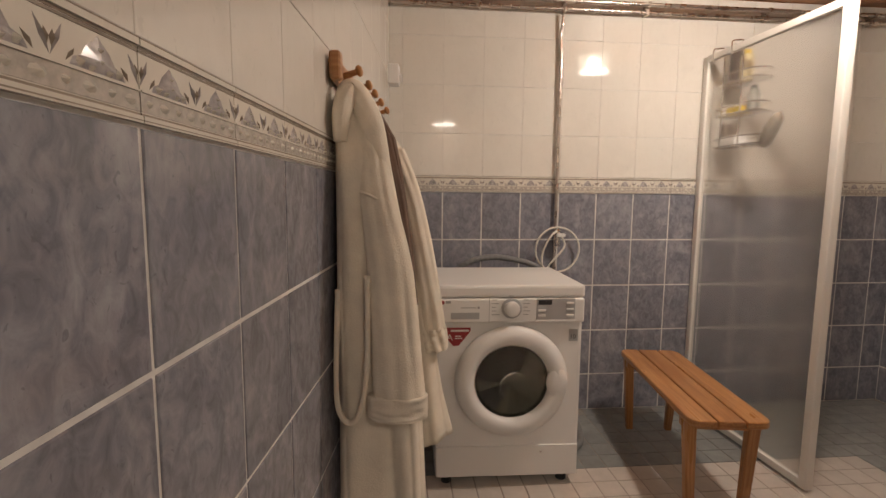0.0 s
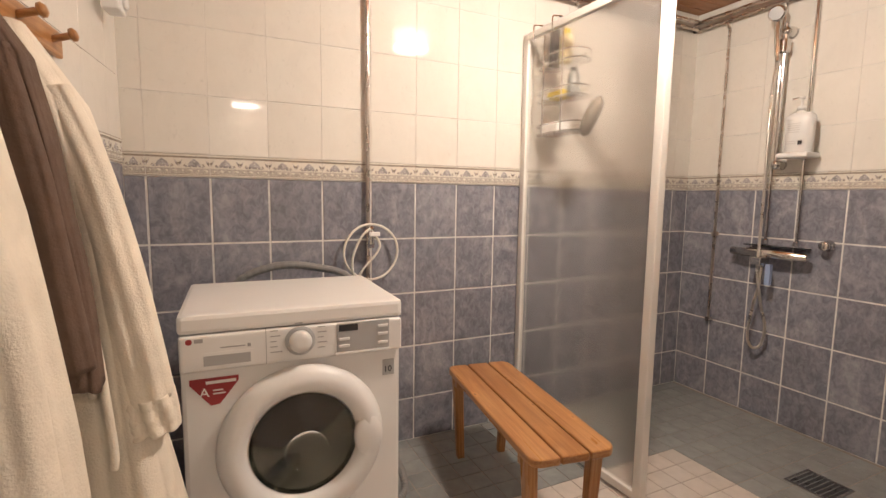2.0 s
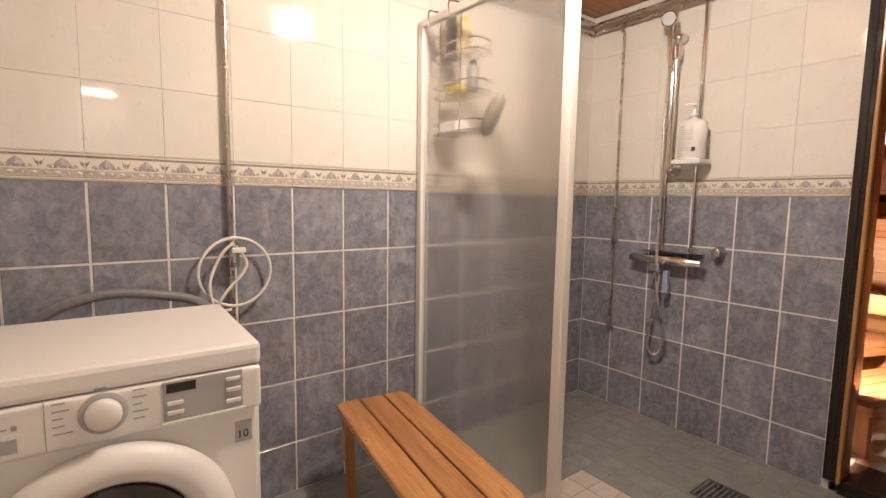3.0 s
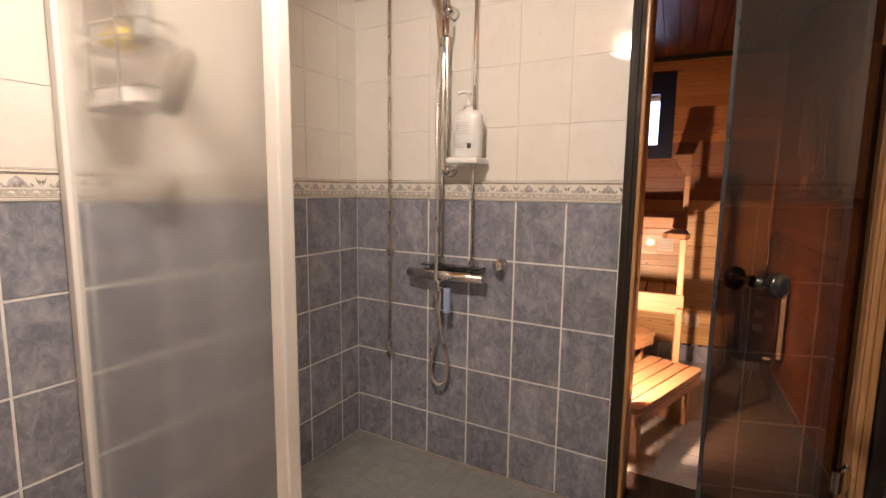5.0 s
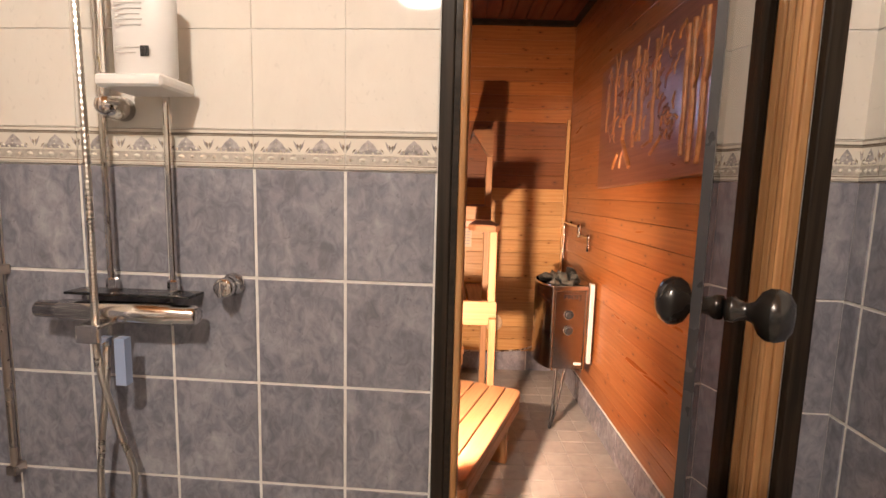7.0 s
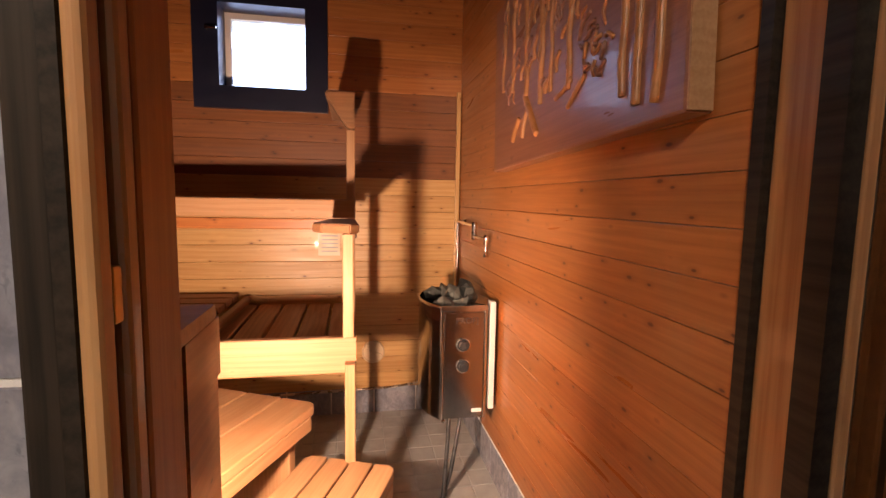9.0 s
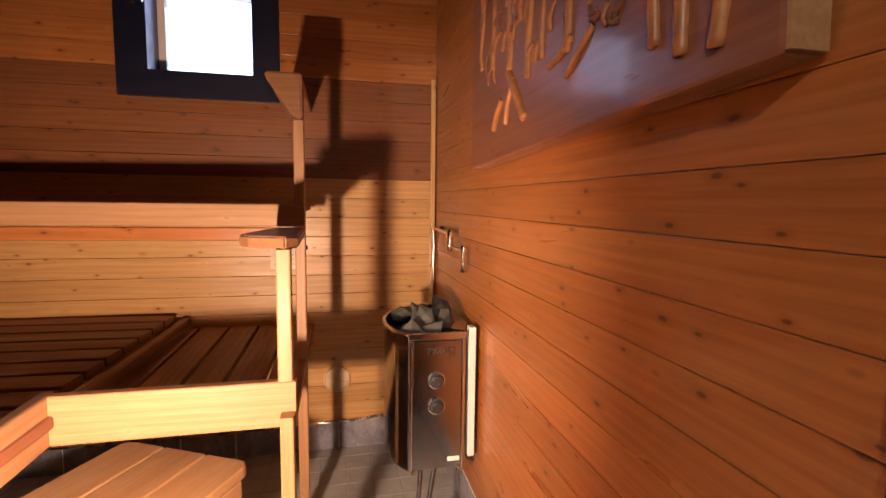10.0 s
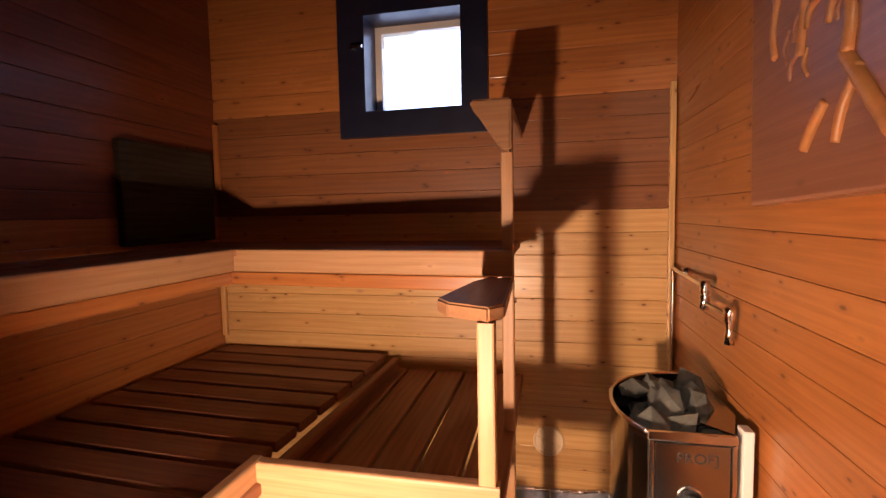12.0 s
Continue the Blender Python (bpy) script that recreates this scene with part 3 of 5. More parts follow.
# ---- the window ----
def build_window():
    y0, y1, z0, z1 = WIN[0], WIN[1], WIN[2], WIN[3]
    win = thing("window_1", pose(SX1, 0, 0), "small dark-framed sauna window with bright daylight behind", "window", "", "structure")
    t = 0.075
    bm = boxes([(-0.022, 0.14, y0 - 0.02, y0 + t, z0 - 0.02, z1 + 0.02), (-0.022, 0.14, y1 - t - 0.01, y1 + 0.02, z0 - 0.02, z1 + 0.02), (-0.022, 0.14, y0 + t, y1 - t - 0.01, z0 - 0.02, z0 + t), (-0.022, 0.14, y0 + t, y1 - t - 0.01, z1 - t - 0.04, z1 + 0.02)])
    part("window_frame", bm, DARK_BLUE, win, "dark painted frame")
    s = 0.026
    a0, a1, b0, b1 = y0 + t, y1 - t - 0.01, z0 + t, z1 - t - 0.04
    part("sash", boxes([(0.10, 0.135, a1 - s, a1, b0, b1), (0.10, 0.135, a0, a1 - s, b1 - s, b1)]), WHITE_FRAME, win, "pale inner sash")
    glass = part("pane", box(0.108, 0.112, a0, a1, b0, b1), CLEAR, win)
    glass.visible_shadow = False
    part("handle", rod((-0.045, y1 - 0.045, 1.80), (-0.045, y1 - 0.085, 1.80), 0.006, 12), CHROME, win, "small metal window catch")
    part("handle_stem", rod((-0.045, y1 - 0.045, 1.80), (-0.02, y1 - 0.045, 1.80), 0.008, 12), CHROME, win)


build_window()
backdrop = tagged(part("backdrop", box(5.6, 5.61, -0.6, 3.6, 0.6, 3.6), DAYLIGHT), "bright overcast daylight outside the window", "backdrop", "", "structure")


PLACE[0] = Matrix()


# ---- the doorway and the glass door ----
def build_doorway():
    door_way = thing("door_frame", pose(EAST, 0, 0), "black-stained door frame with pine jambs", "door frame", "", "structure")
    y0, y1, top = 0.448, 1.243, DOOR_TOP
    board("casing", door_way, (-0.012, y1 - 0.018, 0.05), (-0.012, y1 - 0.018, top + 0.04), 0.030, 0.022, BLACK_WOOD, (0, 1, 0))
    board("casing", door_way, (-0.012, y0 + 0.0195, 0.0), (-0.012, y0 + 0.0195, top + 0.04), 0.037, 0.024, BLACK_WOOD, (0, 1, 0))
    board("casing", door_way, (-0.012, y0 + 0.045, top + 0.02), (-0.012, y1 - 0.052, top + 0.02), 0.04, 0.024, BLACK_WOOD)
    # stepped jambs of pine, a black stop between them on the hinge side
    for x0, x1, face, kind in ((-0.030, -0.006, 1.180, JAMB_WOOD), (0.008, 0.032, 1.179, JAMB_WOOD), (0.034, 0.110, 1.180, PINE_RED)):
        board("jamb", door_way, ((x0 + x1) / 2, face + 0.008, 0.05), ((x0 + x1) / 2, face + 0.008, top), x1 - x0, 0.016, kind, (1, 0, 0), 0.006)
    part("seal_groove", boxes([(-0.0055, 0.0335, 1.1965, 1.222, 0.05, top), (0.034, 0.136, 1.1965, 1.222, 0.05, top), (-0.0295, -0.0065, 1.1965, 1.209, 0.05, top)]), BLACK_WOOD, door_way, "dark groove between the jamb strips")
    for ya, yb, xo in ((0.488, 0.508, 0.010), (0.5085, 0.526, 0.013), (0.5265, 0.548, 0.011)):
        board("jamb", door_way, (xo, (ya + yb) / 2, 0.05), (xo, (ya + yb) / 2, top), yb - ya, 0.030, JAMB_WOOD, (0, 1, 0))
    part("door_stop", boxes([(-0.002, 0.028, 0.5485, 0.570, 0.05, top), (0.030, 0.080, 0.478, 0.500, 0.05, top)]), BLACK_WOOD, door_way, "black-stained door stop")
    board("jamb", door_way, (0.120, 0.486, 0.05), (0.120, 0.486, top), 0.075, 0.030, JAMB_WOOD, (1, 0, 0))
    part("inner_strip", box(0.1585, 0.180, 0.470, 0.512, 0.05, top), BLACK_WOOD, door_way, "black strip where the panelling starts")
    part("lintel", box(0.0, 0.16, y0 + 0.10, y1 - 0.06, top - 0.024, top - 0.001), JAMB_WOOD, door_way)
    part("threshold", box(-0.005, 0.235, y0 + 0.045, y1 - 0.05, -0.005, 0.055, 0.004), BLACK_WOOD, door_way, "dark wooden threshold")
    part("strike_plate", box(-0.0055, 0.0075, 1.182, 1.1962, 1.000, 1.045, 0.002), BRASS, door_way, "worn brass strike plate")


build_doorway()


def build_door():
    length, high = 0.672, 1.90
    door = thing("door_1", pose(2.600, 0.548, 0.055, 0, 0, 144.8), "smoked glass sauna door, standing half open", "door", "", "structure")
    pane = part("pane", box(0.012, length, -0.004, 0.004, 0, high, 0.0015, 1), SMOKED, door, "dark smoked glass")
    pane.visible_shadow = True
    part("edge_profile", boxes([(length - 0.001, length + 0.003, -0.0045, 0.0045, 0, high)]), DARK_PLASTIC, door)
    for z in (0.28, 1.60):
        hinge = part("hinge", boxes([(-0.018, 0.045, -0.014, -0.005, z, z + 0.07), (-0.018, 0.045, 0.005, 0.014, z, z + 0.07)]), CHROME, door, "metal glass hinge")
        part("pin", rod((-0.018, 0, z - 0.01), (-0.018, 0, z + 0.08), 0.008, 12), CHROME, hinge)
    prof = [(0.010, 0.0), (0.015, 0.002), (0.016, 0.010), (0.012, 0.016), (0.0105, 0.024), (0.013, 0.030), (0.025, 0.036), (0.031, 0.044), (0.0315, 0.053), (0.027, 0.063), (0.016, 0.069), (0.004, 0.070)]
    for s in (1, -1):
        bm = lathe(prof, 24)
        bmesh.ops.transform(bm, matrix=pose(length - 0.145, 0.004 * s, 0.975, -90 * s), verts=bm.verts[:])
        part("door_knob", bm, BLACK_METAL, door, "round black turned knob", smooth=True)


build_door()


# ---- bathroom things ----
def build_machine():
    w, d, h = 0.585, 0.47, 0.838
    mc = thing("washing_machine", pose(-0.068, 1.806, 0, 0, 0, -1.6), "white front-loading washing machine with a round door", "washing machine")
    part("body", box(0, w, 0.006, d, 0.045, h - 0.055, 0.012), WHITE_ENAMEL, mc)
    part("lid", box(-0.003, w + 0.003, -0.006, d + 0.004, h - 0.050, h, 0.012), WHITE_ENAMEL, mc, "white worktop of the machine")
    panel_bm = box(0.0, w, -0.012, 0.05, 0.690, h - 0.052, 0.010, 3)
    pnl = part("control_panel", panel_bm, WHITE_PLASTIC, mc, "white control panel")
    part("dial_ring", lathe([(0.040, 0), (0.040, 0.004), (0.034, 0.006)], 40), GREY_PLASTIC, pnl, m=pose(0.293, -0.012, 0.748, 90), smooth=False)
    part("dial", lathe([(0.030, 0), (0.030, 0.014), (0.026, 0.022), (0.010, 0.023)], 40), WHITE_PLASTIC, pnl, "white programme dial with a silver ring", pose(0.293, -0.014, 0.748, 90), True)
    part("display", box(0.392, 0.545, -0.0145, -0.010, 0.703, 0.786, 0.002), GREY_PLASTIC, pnl, "grey display window")
    part("display_digits", box(0.398, 0.452, -0.0155, -0.014, 0.762, 0.781), DARK_PLASTIC, pnl, "dark digital readout")
    for z in (0.715, 0.735):
        part("button", box(0.398, 0.428, -0.018, -0.014, z, z + 0.009, 0.002), WHITE_PLASTIC, pnl)
    for z in (0.715, 0.740, 0.764):
        part("button", box(0.510, 0.540, -0.018, -0.014, z, z + 0.009, 0.002), WHITE_PLASTIC, pnl)
    part("key_strip", box(0.388, 0.548, -0.0165, -0.011, 0.694, 0.7005, 0.001), WHITE_PLASTIC, pnl)
    bars = [(0.216, 0.216 + q, -0.0126, -0.0118, 0.722 + i * 0.0145, 0.7245 + i * 0.0145) for i, q in enumerate((0.03, 0.018, 0.016, 0.026, 0.02))]
    bars += [(0.340, 0.340 + q, -0.0126, -0.0118, 0.722 + i * 0.0145, 0.7245 + i * 0.0145) for i, q in enumerate((0.02, 0.026, 0.016, 0.024, 0.02))]
    bars += [(0.095, 0.155, -0.0126, -0.0118, 0.7495, 0.7525), (0.160, 0.168, -0.0126, -0.0118, 0.747, 0.756), (0.28, 0.30, -0.0126, -0.0118, 0.795, 0.798)]
    for bar in bars:
        part("lettering_bar", boxes([bar]), GREY_INK, pnl)
    bm = boxes([(0.048, 0.175, -0.0128, -0.010, 0.698, 0.740)])
    part("detergent_drawer", bm, WHITE_PLASTIC, pnl, "detergent drawer with a recessed grip")
    part("drawer_grip", boxes([(0.056, 0.167, -0.0136, -0.0125, 0.706, 0.732)]), GREY_PLASTIC, pnl)
    part("seam", boxes([(0.205, 0.2065, -0.0128, -0.010, 0.694, 0.790)]), GREY_INK, pnl)
    part("brand_mark", lathe([(0.0075, 0), (0.0075, 0.0008)], 20), RED_STICKER, pnl, "round brand mark as a plain disc", pose(0.024, -0.012, 0.772, 90))
    part("brand_bar", boxes([(0.036, 0.056, -0.0128, -0.012, 0.768, 0.778)]), GREY_INK, pnl)
    # round door
    cx, cz = 0.300, 0.452
    ring = lathe([(0.196, 0.0), (0.222, 0.002), (0.226, 0.010), (0.222, 0.024), (0.206, 0.040), (0.182, 0.047), (0.160, 0.040), (0.150, 0.022), (0.147, 0.004)], 64)
    for f in [f for f in ring.faces if len(f.verts) > 4]:
        ring.faces.remove(f)
    dr = part("door", ring, WHITE_PLASTIC, mc, "round white door ring", pose(cx, 0.004, cz, 90), True)
    part("door_glass", lathe([(0.149, 0.014), (0.142, 0.020), (0.128, 0.004), (0.100, -0.022), (0.06, -0.036), (0.0005, -0.042), (0.0005, -0.047), (0.06, -0.041), (0.104, -0.026), (0.134, 0.001), (0.149, 0.010)], 56), PORTHOLE, dr, "bulging glass of the door", smooth=True)
    part("chrome_rim", lathe([(0.152, 0.012), (0.152, 0.018), (0.146, 0.019), (0.146, 0.012)], 48), CHROME, dr)
    hand = lathe([(0.050, 0), (0.050, 0.012), (0.044, 0.020), (0.02, 0.024)], 32)
    bmesh.ops.scale(hand, vec=(0.82, 1.30, 1.0), verts=hand.verts[:])
    part("door_grip", hand, WHITE_PLASTIC, dr, "white oval grip of the door", pose(0.178, 0.0, 0.024), True)
    drum = lathe([(0.004, -0.20), (0.148, -0.20), (0.150, -0.02), (0.150, 0.0)], 48)
    for f in [f for f in drum.faces if len(f.verts) > 4 and f.calc_center_median().z > -0.1]:
        drum.faces.remove(f)
    part("drum", drum, DRUM, dr, "dark steel drum behind the glass", smooth=True)
    part("gasket", lathe([(0.150, 0.004), (0.150, 0.012), (0.128, 0.008), (0.128, -0.01)], 48), DARK_PLASTIC, dr)
    part("kick_plate", box(0.004, w - 0.004, -0.001, 0.02, 0.05, 0.178, 0.003), WHITE_ENAMEL, mc, "white kick plate")
    part("kick_screw", lathe([(0.006, 0), (0.005, 0.002)], 12), CHROME, mc, m=pose(0.43, -0.001, 0.15, 90))
    for x in (0.05, w - 0.05):
        for y in (0.06, d - 0.05):
            part("foot", rod((x, y, 0), (x, y, 0.05), 0.022, 16), DARK_PLASTIC, mc)
    tri = bmesh.new()
    shape = [(-0.058, 0.036), (0.058, 0.036), (0.058, 0.022), (0.012, -0.036), (-0.010, -0.038), (-0.058, 0.022)]
    top_v = [tri.verts.new((x, -0.0008, z)) for x, z in shape]
    low_v = [tri.verts.new((x, 0.0006, z)) for x, z in shape]
    tri.faces.new(top_v)
    for i in range(6):
        tri.faces.new((top_v[i], low_v[i], low_v[(i + 1) % 6], top_v[(i + 1) % 6]))
    st = part("sticker", tri, RED_STICKER, mc, "dark red energy sticker", pose(0.078, 0.0048, 0.632))
    letter(st, "A", 0.036, pose(-0.036, -0.0012, -0.014, 90), WHITE_INK)
    for bar in ((-0.020, 0.052, -0.0014, -0.0006, 0.020, 0.028), (-0.004, 0.020, -0.0014, -0.0006, 0.000, 0.004), (-0.004, 0.026, -0.0014, -0.0006, -0.009, -0.005)):
        part("sticker_text", boxes([bar]), WHITE_INK, st)
    sq = part("label_plate", boxes([(-0.018, 0.018, -0.0008, 0.0006, -0.024, 0.024)]), GREY_PLASTIC, mc, "small grey warranty label", pose(0.548, 0.0048, 0.634))
    letter(sq, "10", 0.026, pose(-0.015, -0.0012, -0.014, 90), DARK_PLASTIC)


def letter(parent, text, size, m, material):
    cu = bpy.data.curves.new("lettering", "FONT")
    cu.body, cu.size, cu.extrude = text, size, 0.0003
    ob = new("lettering", cu)
    dg = bpy.context.evaluated_depsgraph_get()
    me = bpy.data.meshes.new_from_object(ob.evaluated_get(dg))
    bpy.data.objects.remove(ob)
    me.materials.clear()
    me.materials.append(material)
    word = new("lettering", me)
    word.parent = parent
    word.matrix_basis = m
    return word


build_machine()


def build_bench():
    """Low slatted bench; its length runs along local y."""
    bn = thing("wooden_bench", pose(1.015, 1.895, 0, 0, 0, -8.2), "low varnished pine bench with three slats", "bench")
    L, top = 0.80, 0.398
    for i, x in enumerate((-0.098, 0.0, 0.098)):
        bm = box(-L / 2, L / 2, -0.046, 0.046, -0.026, 0)
        if i != 1:
            s = 1 if i == 0 else -1
            corners = [e for e in bm.edges if abs(e.verts[0].co.z - e.verts[1].co.z) > 0.01 and e.verts[0].co.y * s > 0]
            bmesh.ops.bevel(bm, geom=corners, offset=0.040, segments=6, profile=0.5, affect="EDGES")
        bmesh.ops.bevel(bm, geom=[e for e in bm.edges if e.calc_face_angle(0.0) > 1.0], offset=0.006, segments=3, profile=0.6, affect="EDGES")
        part("slat", bm, STOOL_WOOD, bn, m=pose(x, 0, top, 0, 0, 90))
    for y in (-L / 2 + 0.085, L / 2 - 0.085):
        board("crossbar", bn, (-0.135, y, top - 0.044), (0.135, y, top - 0.044), 0.034, 0.05, STOOL_WOOD)
        for s in (-1, 1):
            leg = box(-(top - 0.03) / 2, (top - 0.03) / 2, -0.019, 0.019, -0.022, 0.022, 0.006, 2)
            for v in leg.verts:
                if v.co.x < 0:
                    v.co.y *= 0.72
                    v.co.z *= 0.72
            y_out = 0.04 if y > 0 else -0.02
            part("leg", leg, STOOL_WOOD, bn, m=Matrix.Translation((s * 0.106, y + y_out * 0.5, (top - 0.03) / 2)) @ Euler((0, 0, 0)).to_matrix().to_4x4() @ pose(0, 0, 0, 0, -90, 0) @ pose(0, 0, 0, 0, s * 3.0, 0))


build_bench()


def build_partition():
    pt = thing("shower_screen", pose(1.405, 2.466, 0, 0, 0, 1.8) @ pose(0, -2.466, 0), "frosted shower screen in a cream metal frame", "shower screen")
    y0, y1, z1 = 1.676, 2.466, 1.905
    part("post", box(-0.018, 0.018, y0 - 0.018, y0 + 0.018, 0.012, 2.20, 0.006, 2), WHITE_FRAME, pt, "cream end post")
    part("wall_profile", box(-0.014, 0.014, y1 - 0.03, y1 + 0.002, 0.012, z1 + 0.01, 0.004, 2), WHITE_FRAME, pt)
    part("top_rail", box(-0.014, 0.014, y0 + 0.018, y1 - 0.03, z1 - 0.018, z1 + 0.014, 0.005, 2), WHITE_FRAME, pt)
    part("bottom_rail", box(-0.014, 0.014, y0 + 0.018, y1 - 0.03, 0.012, 0.044, 0.004, 2), WHITE_FRAME, pt)
    pane = part("pane", box(-0.002, 0.002, y0 + 0.016, y1 - 0.02, 0.03, z1 - 0.01), FROSTED, pt, "frosted pane")
    pane.visible_shadow = False
    part("foot", rod((0, y0, 0), (0, y0, 0.03), 0.012, 16), CHROME, pt)


build_partition()

# ---- shower ----
def build_shower():
    x = EAST - 0.006
    sh = thing("shower_mixer", pose(x, 1.94, 0.878), "chrome thermostat shower mixer on the tiled wall", "shower mixer")
    part("body", lathe([(0.010, -0.19), (0.019, -0.188), (0.020, -0.135), (0.024, -0.13), (0.025, 0.125), (0.021, 0.13), (0.021, 0.178), (0.016, 0.184)], 28), CHROME, sh, m=pose(-0.055, 0, 0, 90, 0, 0), smooth=True)
    part("shelf", box(-0.060, 0.0, -0.165, 0.125, 0.036, 0.042, 0.002), BLACK_METAL, sh, "black shelf over the mixer")
    part("spout", box(-0.12, -0.045, -0.005, 0.05, -0.055, -0.015, 0.006), CHROME, sh)
    for y in (-0.075, 0.075):
        part("connector", rod((-0.05, y, 0), (0, y, 0), 0.017, 20), CHROME, sh)
    part("handle", boxes([(-0.09, -0.07, -0.036, -0.012, -0.155, -0.05)]), BLUE_PLASTIC, sh, "blue plastic lever")
    rail = thing("shower_rail", pose(x - 0.055, 1.945, 0), "vertical chrome shower rail with brackets", "shower rail")
    part("bar", rod((0, 0, 1.315), (0, 0, 2.00), 0.0115, 20), CHROME, rail, smooth=False)
    for z in (1.325, 1.965):
        part("bracket", lathe([(0.026, 0.0), (0.026, 0.03), (0.021, 0.062), (0.012, 0.072)], 24), CHROME, rail, m=pose(0.056, 0, z, 0, -90, 0), smooth=True)
    part("slider", box(-0.02, 0.02, -0.018, 0.018, 1.86, 1.93, 0.008, 3), CHROME, rail, "chrome slider")
    hs = thing("hand_shower", pose(x - 0.075, 1.965, 1.905, 0, 12, 20), "chrome hand shower in its holder", "hand shower")
    part("grip", rod((0, 0.0, -0.06), (-0.035, 0.01, 0.12), 0.011, 20, 0.015), CHROME, hs, smooth=False)
    head = lathe([(0.012, -0.006), (0.034, 0.0), (0.038, 0.012), (0.036, 0.022), (0.02, 0.026)], 32)
    part("head", head, CHROME, hs, "round chrome spray head", pose(-0.045, 0.012, 0.135, 0, -112, 0), True)
    part("spray_plate", lathe([(0.030, 0), (0.030, 0.003)], 32), GREY_PLASTIC, hs, m=pose(-0.072, 0.012, 0.124, 0, -112, 0))
    hz = thing("shower_hose", pose(0, 0, 0), "ribbed metal shower hose hanging in a loop", "hose")
    pts = [(x - 0.08, 1.962, 1.85), (x - 0.085, 1.972, 1.60), (x - 0.085, 1.968, 1.20), (x - 0.09, 1.966, 0.92), (x - 0.095, 1.962, 0.78), (x - 0.075, 1.945, 0.63), (x - 0.055, 1.925, 0.50), (x - 0.045, 1.945, 0.40), (x - 0.045, 1.985, 0.375),
           (x - 0.05, 2.012, 0.43), (x - 0.065, 1.99, 0.58), (x - 0.085, 1.955, 0.72), (x - 0.085, 1.948, 0.825)]
    part("hose", tube(pts, 0.0068, 10, 60, ribs=0.10), HOSE_METAL, hz, smooth=False)
    part("nut", lathe([(0.010, 0), (0.011, 0.004), (0.011, 0.020), (0.008, 0.026)], 12), CHROME, hz, "chrome hose nut", pose(x - 0.085, 1.948, 0.812))
    part("nut", lathe([(0.008, -0.03), (0.011, -0.024), (0.011, 0.0), (0.009, 0.004)], 12), CHROME, hz, "chrome hose nut", pose(x - 0.08, 1.962, 1.85))
    vv = thing("stop_valve", pose(x, 1.702, 0.94), "round chrome stop valve on the tiles", "valve")
    part("body", lathe([(0.026, 0), (0.026, 0.006), (0.020, 0.010), (0.020, 0.032), (0.022, 0.034), (0.022, 0.05), (0.016, 0.054)], 24), CHROME, vv, m=pose(0, 0, 0, 0, -90, 0), smooth=True)
    part("ridge", box(-0.066, -0.05, -0.004, 0.004, -0.018, 0.018, 0.002), CHROME, vv)
    pa = thing("water_pipe", pose(x - 0.018, 2.262, 0), "thin vertical chrome pipe on the shower wall", "pipe")
    part("pipe", tube([(0, 0, 0.46), (0, 0, 1.2), (0, 0, 1.9), (0, 0, 2.04), (0.0, 0.0, 2.075), (-0.03, 0.0, 2.105)], 0.0075, 12, 6), DULL_PIPE, pa)
    for z in (0.46, 0.955):
        part("clip", box(-0.012, 0.020, -0.012, 0.012, z - 0.012, z + 0.012, 0.003), DULL_PIPE, pa)
    pb = thing("water_pipe", pose(x - 0.022, 1.832, 0), "vertical chrome supply pipe above the mixer", "pipe")
    part("pipe", rod((0, 0, 0.925), (0, 0, 2.12), 0.0075, 14), CHROME, pb)
    pc = thing("water_pipe", pose(x - 0.022, 1.978, 0), "vertical chrome supply pipe above the mixer", "pipe")
    part("pipe", rod((0, 0, 0.925), (0, 0, 2.12), 0.0085, 14), CHROME, pc)
    for p in (pb, pc):
        part("nut", lathe([(0.013, 0), (0.013, 0.02), (0.009, 0.024)], 6), CHROME, p, m=pose(0, 0, 0.925))
    # soap on its shelf
    shf = thing("soap_shelf", pose(x, 1.832, 1.348), "small white plastic soap shelf on the shower rail", "shelf")
    part("tray", box(-0.135, -0.020, -0.068, 0.072, 0, 0.026, 0.012, 3), WHITE_PLASTIC, shf)
    bt = thing("soap_bottle", pose(x - 0.078, 1.832, 1.3745), "large white pump bottle with a printed label", "bottle")
    bm = lathe([(0.055, 0), (0.060, 0.004), (0.061, 0.15), (0.059, 0.168), (0.045, 0.182), (0.018, 0.188), (0.016, 0.20)], 32)
    bmesh.ops.scale(bm, vec=(0.62, 1.05, 1.0), verts=bm.verts[:])
    body = part("body", bm, WHITE_PLASTIC, bt, smooth=True)
    part("pump", lathe([(0.018, 0.198), (0.018, 0.214), (0.006, 0.217), (0.006, 0.245), (0.012, 0.247), (0.012, 0.257)], 20), WHITE_PLASTIC, bt, smooth=True)
    part("nozzle", tube([(0, 0, 0.253), (-0.012, 0.02, 0.256), (-0.02, 0.036, 0.249)], 0.005, 10, 5), WHITE_PLASTIC, bt)
    for z, q in ((0.150, 0.018), (0.132, 0.055), (0.122, 0.055), (0.112, 0.05), (0.102, 0.055), (0.092, 0.052), (0.05, 0.05), (0.04, 0.04)):
        part("label_line", boxes([(-0.0386, -0.0375, 0.034 - q, 0.036, z, z + 0.0020)]), FAINT_INK, bt)
    part("barcode", boxes([(-0.0392, -0.0375, -0.032 + i * 0.0030, -0.0304 + i * 0.0030, 0.034, 0.054) for i in range(6)]), DARK_PLASTIC, bt)
